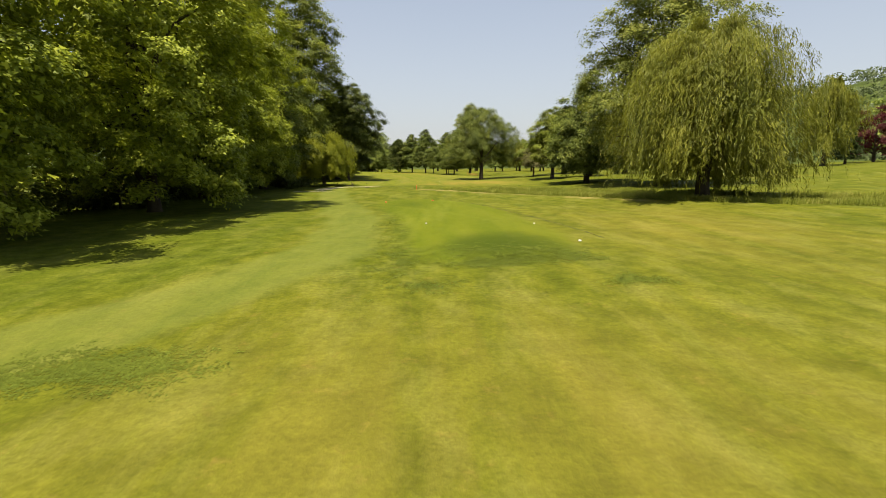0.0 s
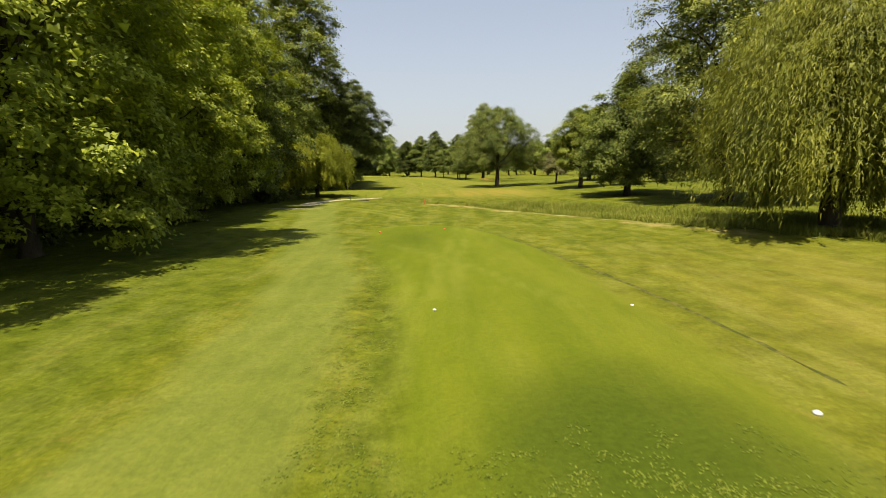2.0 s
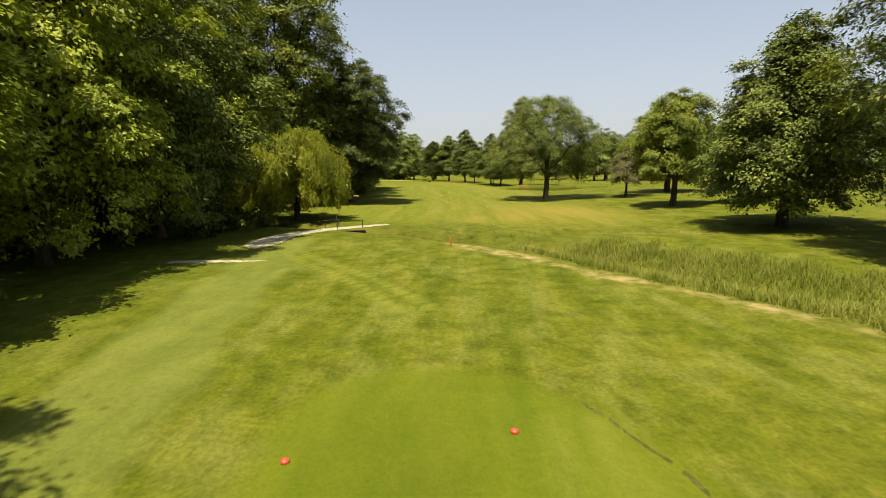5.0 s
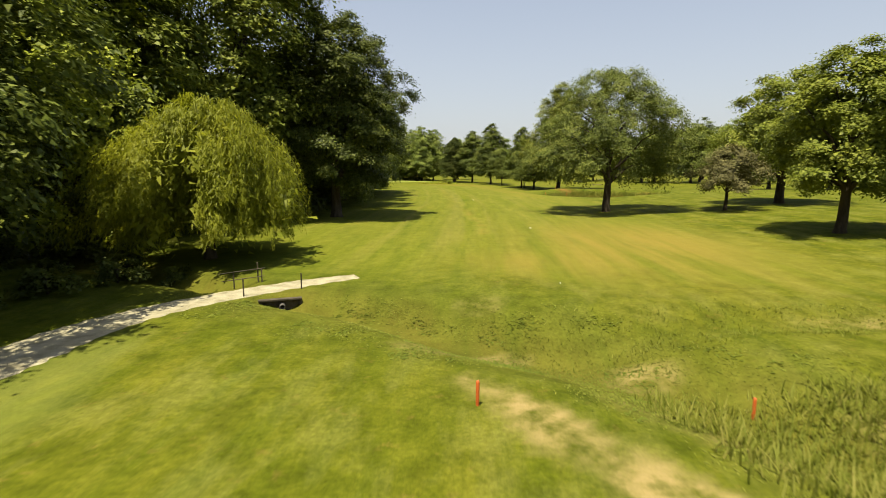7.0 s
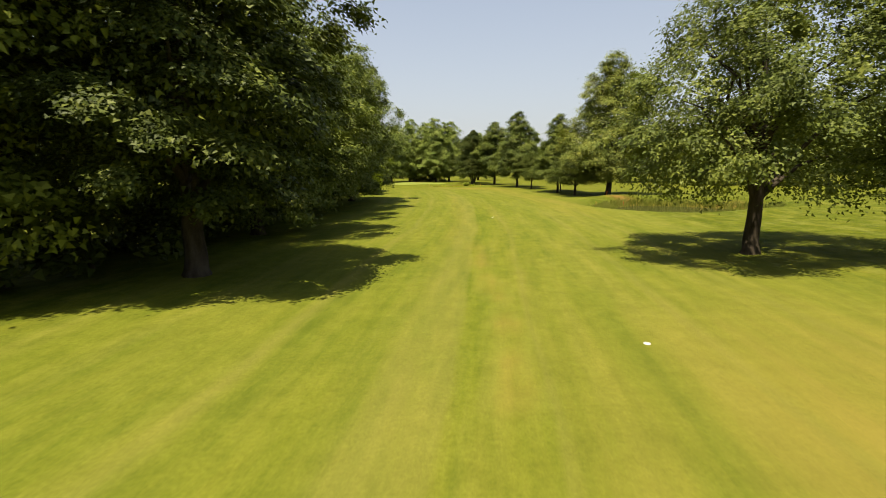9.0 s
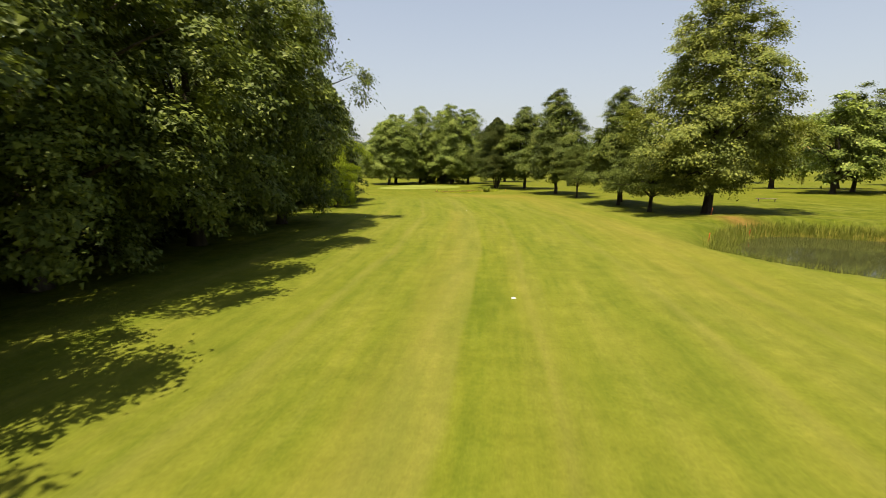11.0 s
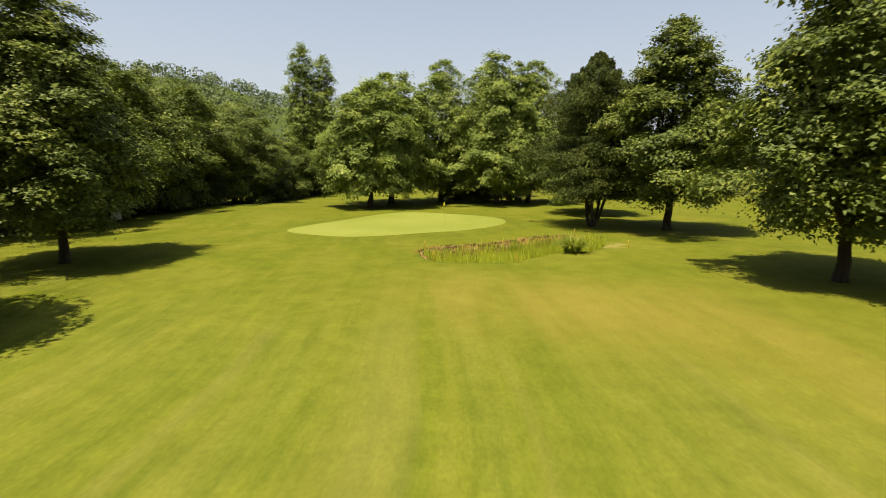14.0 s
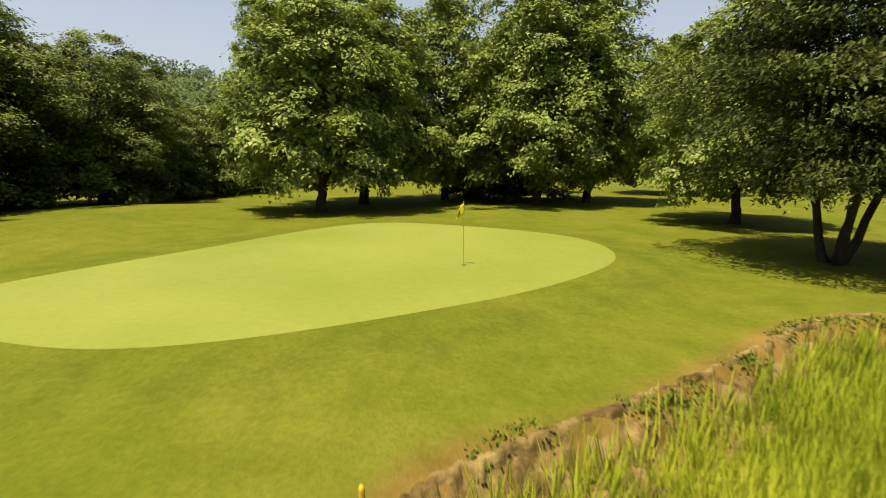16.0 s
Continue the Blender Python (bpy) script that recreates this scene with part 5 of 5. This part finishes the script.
for cx, cy, n, wx, wy in ((-4.0, 5.7, 340, 0.55, 0.28), (-5.3, 5.4, 120, 0.4, 0.2), (-1.2, 12.2, 70, 0.3, 0.5), (-0.4, 9.2, 60, 0.35, 0.3), (-1.0, 10.6, 60, 0.5, 0.5), (0.9, 11.2, 130, 0.4, 0.25), (2.0, 11.5, 130, 0.5, 0.25),
                          (3.0, 11.9, 160, 0.4, 0.3), (1.3, 12.5, 120, 0.9, 0.5), (3.8, 9.6, 110, 0.3, 0.2), (-2.2, 19, 60, 0.25, 1.6), (-1.7, 15.5, 60, 0.3, 1.3)):
    clover.append(np.array([cx, cy]) + rngg.normal(0, 1, (n, 2)) * (wx, wy))
tufts(9, np.vstack(clover), 0.034, 0.022, LEAF_CLOVER, "clover_patches", "small dark green clover patches", 20, 0.07)

q = scatter((-21.5, 149.5), (-15, 158), 9000)
qd = edge_depth(q[:, 0], q[:, 1], REEDBED)
q = q[(np.abs(qd + 0.1 + wobble(q[:, 0], q[:, 1], 2.2, 0.08)) < 0.13) & (-(q[:, 0] + 16.5) * 0.75 + (q[:, 1] - 151.6) * 0.55 > 1.5) & (wobble(q[:, 0], q[:, 1], 3.1, 0.5) > -0.1)]
blades(18, q, 0.06, 0.014, LEAF_CLOVER, "lip_weeds", "small dark weeds along the eroded lip of the bank", 0.9, 5, 0.05)

# the coarse clump of sedge beside the reeds
rngc = np.random.default_rng(12)
n = 420
an = rngc.uniform(0, 6.28, n)
reach = rngc.uniform(0.25, 0.75, n)
base = np.column_stack([np.cos(an) * 0.28, np.sin(an) * 0.28, 0 * an - 0.05]) * rngc.uniform(0.1, 1, n)[:, None]
s = np.linspace(0, 1, 6)
pts = base[:, None] + np.stack([np.cos(an)[:, None] * reach[:, None] * s**1.3, np.sin(an)[:, None] * reach[:, None] * s**1.3, (1.0 * s - 0.62 * s**2.2 * (reach / 0.75)[:, None] * 1.1) * rngc.uniform(0.8, 1.2, n)[:, None]], -1)
sd = np.column_stack([-np.sin(an), np.cos(an), 0 * an])[:, None] * (0.018 * (1 - 0.9 * s**2))[None, :, None]
v = np.stack([pts - sd, pts + sd], 2).reshape(-1, 3)
k = (np.arange(n)[:, None] * 12 + np.arange(5)[None] * 2).reshape(-1, 1)
sedge = new("sedge_clump", mesh_from("sedge_clump", v, k + [0, 1, 3, 2], SEDGE))
sedge.scale = (1.15, 1.15, 1.0)
sedge.location = (-14.2, 152.3, float(ground(-14.2, 152.3)))
tagged(sedge, "arching clump of dark green sedge beside the reeds", "plant")

# ---- small things ----


def box(bm, lo, hi, bevel=0.0):
    g = bmesh.ops.create_cube(bm, size=1.0)
    for v in g["verts"]:
        v.co = Vector([lo[i] + (v.co[i] + 0.5) * (hi[i] - lo[i]) for i in range(3)])
    if bevel:
        es = list({e for v in g["verts"] for e in v.link_edges})
        bmesh.ops.bevel(bm, geom=es, offset=bevel, segments=1, affect="EDGES")


def baked(bm, name, mat, smooth_shade=False):
    m = bpy.data.meshes.new(name)
    bm.to_mesh(m)
    bm.free()
    m.materials.append(mat)
    if smooth_shade:
        m.polygons.foreach_set("use_smooth", np.ones(len(m.polygons), bool))
    return m


def lathe(profile, sides=10):
    r = np.array(profile)
    an = np.linspace(0, 2 * np.pi, sides, endpoint=False)
    v = np.stack([r[:, 0:1] * np.cos(an), r[:, 0:1] * np.sin(an), r[:, 1:2] + 0 * an], -1).reshape(-1, 3)
    i = np.arange(len(r) * sides).reshape(len(r), sides)
    j = np.roll(i, -1, 1)
    return v, np.stack([i[:-1], j[:-1], j[1:], i[1:]], -1).reshape(-1, 4)


def stake(x, y, mat, h, label, lean=(0, 0), r=0.03):
    v, f = lathe([(0.0, -0.2), (0.93 * r, -0.2), (r, 0.0), (r, h - 0.03), (0.73 * r, h), (0.0, h + 0.005)])
    ob = new("marker_stake", mesh_from("marker_stake", v, f, mat))
    ob.matrix_basis = pose(x, y, float(ground(x, y)), lean[0], lean[1], 0)
    tagged(ob, label, "stake", "hazard stakes")


for x, y in ((-2.55, 49.0), (2.4, 50.6)):
    stake(x, y, ORANGE, 0.42, "orange-red wooden hazard stake in rough grass")
for x, y in ((7.4, 120.93), (3.8, 116.33), (6.1, 124.72)):
    stake(x, y, ORANGE, 0.5, "orange-red hazard stake on the pond bank", (4, 6))
for x, y in ((-20.5, 150.2), (-19.14, 147.95), (-16.02, 149.2), (-14.72, 157.9), (-11.85, 154.5)):
    stake(x, y, YELLOW, 0.37, "yellow hazard stake beside the reed bed", (2, 0), 0.021)


def dome_marker(x, y, mat, r, label):
    v, f = lathe([(0.0, -0.01), (r, -0.01), (r * 1.02, 0.02), (r * 0.85, r * 0.55), (r * 0.45, r * 0.8), (0.0, r * 0.86)], 12)
    ob = new("tee_marker", mesh_from("tee_marker", v, f, mat, True))
    ob.location = (x, y, float(ground(x, y)) + 0.005)
    tagged(ob, label, "tee marker", "tee markers")


dome_marker(3.93, 14.2, WHITE, 0.05, "white domed tee marker on the turf")
dome_marker(-0.61, 18.2, WHITE, 0.036, "white domed tee marker on the turf")
dome_marker(3.46, 18.87, WHITE, 0.036, "white domed tee marker on the turf")
dome_marker(-3.55, 31.25, RED_PLASTIC, 0.06, "red domed tee marker on the turf")
dome_marker(-0.66, 32.1, RED_PLASTIC, 0.06, "red domed tee marker on the turf")


def distance_disc(x, y):
    v, f = lathe([(0.0, -0.02), (0.078, -0.02), (0.08, 0.008), (0.07, 0.014), (0.0, 0.016)], 20)
    ob = new("distance_disc", mesh_from("distance_disc", v, f, WHITE))
    ob.location = (x, y, float(ground(x, y)))
    tagged(ob, "round white distance disc set in the turf", "distance marker", "distance discs")


distance_disc(-0.5, 73.2)
distance_disc(-5.8, 100.1)

def golf_ball(x, y):
    r = 0.0214
    v, f = lathe([(r * math.sin(k * math.pi / 8) + 1e-5, r - r * math.cos(k * math.pi / 8)) for k in range(9)], 12)
    ob = new("golf_ball", mesh_from("golf_ball", v, f, WHITE, True))
    ob.location = (x, y, float(ground(x, y)) - 0.002)
    tagged(ob, "small white golf ball lying on the turf", "golf ball", "golf balls")


for x, y in ((-12.23, 127.1), (-18.7, 120.5), (-0.33, 57.6)):
    golf_ball(x, y)

# flag
flag = new("flagstick")
fx, fy = -22.40, 157.9
fz = float(ground(fx, fy)) + 0.01
v, f = lathe([(0.0, -0.1), (0.005, -0.1), (0.0045, 1.38), (0.008, 1.40), (0.0, 1.42)], 8)
part("pole", mesh_from("pole", v, f, POLE, True), flag)
rows, cols = 9, 12
u, w = np.meshgrid(np.linspace(0, 1, cols), np.linspace(0, 1, rows))
fxs = -0.012 - 0.19 * u * (0.45 + 0.55 * w) + 0.02 * np.sin(u * 9)
fys = 0.05 * np.sin(u * 10 + w * 3) * u
fzs = 1.37 - 0.22 * w - 0.24 * u**1.1 * (0.55 + 0.3 * w)
cloth = part("flag", mesh_from("flag", np.stack([fxs, fys, fzs], -1).reshape(-1, 3), grid_faces(rows, cols), FLAG_CLOTH, True), flag, "drooping yellow flag")
sol = cloth.modifiers.new("thick", "SOLIDIFY")
sol.thickness = 0.004
v, f = lathe([(0.06, 0.004), (0.054, 0.006), (0.054, -0.08)], 16)
part("cup", mesh_from("cup", v, f, BLACK), flag)
flag.location = (fx, fy, fz)
tagged(flag, "yellow flagstick with a drooping flag on the green", "flag")

# bridge over the ditch
bridge = new("footbridge")
bm = bmesh.new()
box(bm, (-0.02, 0.0, -0.06), (1.2, 0.16, 0.0), 0.012)
part("edge_slab", baked(bm, "edge_slab", WOOD_DARK), bridge)
bm = bmesh.new()
box(bm, (0.0, 0.12, -0.6), (1.2, 0.16, -0.062), 0.01)
part("headwall", baked(bm, "headwall", WOOD_DARK), bridge)
for xx in (0.0, 1.12):
    bm = bmesh.new()
    box(bm, (xx, 0.04, -0.6), (xx + 0.08, 0.117, -0.062), 0.01)
    part("abutment", baked(bm, "abutment", WOOD_DARK), bridge)
for xx, yy, top in ((-0.42, 0.5, 0.56), (1.24, 1.14, 0.5), (-0.85, 2.6, 0.34), (-0.1, 2.75, 0.62), (0.02, 2.7, 0.4)):
    bm = bmesh.new()
    box(bm, (xx - 0.02, yy - 0.02, -0.3), (xx + 0.02, yy + 0.02, top), 0.005)
    part("post", baked(bm, "post", WOOD_DARK), bridge)
for a, b in (((-1.3, 2.5, 0.34), (0.12, 2.75, 0.42)), ((-1.2, 2.45, 0.1), (0.1, 2.7, 0.16))):
    v, f = tube([a, [0.5 * (p + q) for p, q in zip(a, b)], b], [0.014, 0.016, 0.014], 6)
    part("rail", mesh_from("rail", v, f, WOOD_DARK, True), bridge)
bridge.matrix_basis = pose(-9.12, 54.64, -0.03, 0, 0, 25)
tagged(bridge, "small culvert footbridge with weathered timber posts and rails", "bridge")
v, f = lathe([(0.06, -0.25), (0.08, -0.25), (0.08, 0.25), (0.06, 0.25), (0.06, -0.25)], 18)
pipe = new("culvert_pipe", mesh_from("culvert_pipe", v, f, CONCRETE, True))
pipe.matrix_basis = pose(-8.58, 55.0, -0.24, 90, 0, 25)
tagged(pipe, "grey concrete culvert pipe in the ditch", "pipe")


def bench(x, y, turn):
    root = new("park_bench")
    for yy in (-0.17, 0.01):
        bm = bmesh.new()
        box(bm, (-0.95, yy, 0.27), (0.95, yy + 0.15, 0.315), 0.006)
        part("seat_board", baked(bm, "seat_board", WOOD), root)
    for xx in (-0.7, 0.7):
        for yy in (-0.17, 0.17):
            v, f = tube([(xx, yy, -0.05), (xx, yy * 0.9, 0.12), (xx, yy * 0.7, 0.27)], [0.03, 0.026, 0.026], 8)
            part("leg", mesh_from("leg", v, f, WOOD_DARK, True), root)
    root.matrix_basis = pose(x, y, float(ground(x, y)), 0, 0, turn)
    tagged(root, "low brown wooden backless bench on the grass", "bench")


bench(15.57, 141.4, -12)
board = new("notice_board")
bm = bmesh.new()
box(bm, (-0.28, -0.012, 0.35), (0.28, 0.012, 0.85), 0.004)
part("panel", baked(bm, "panel", WHITE), board, "white panel")
for xx in (-0.2, 0.2):
    bm = bmesh.new()
    box(bm, (xx - 0.02, 0.012, -0.2), (xx + 0.02, 0.05, 0.8), 0.003)
    part("post", baked(bm, "post", WOOD), board)
board.matrix_basis = pose(-42.2, 151.65, float(ground(-42.2, 151.65)), 0, 0, 61)
tagged(board, "small white notice board at the wood's edge", "sign")

# ---- from plan units to metres ----
for ob in scene.objects:
    if ob.parent is None and ob.type in ("MESH", "EMPTY"):
        ob.matrix_basis = Matrix.Scale(PLAN, 4) @ ob.matrix_basis
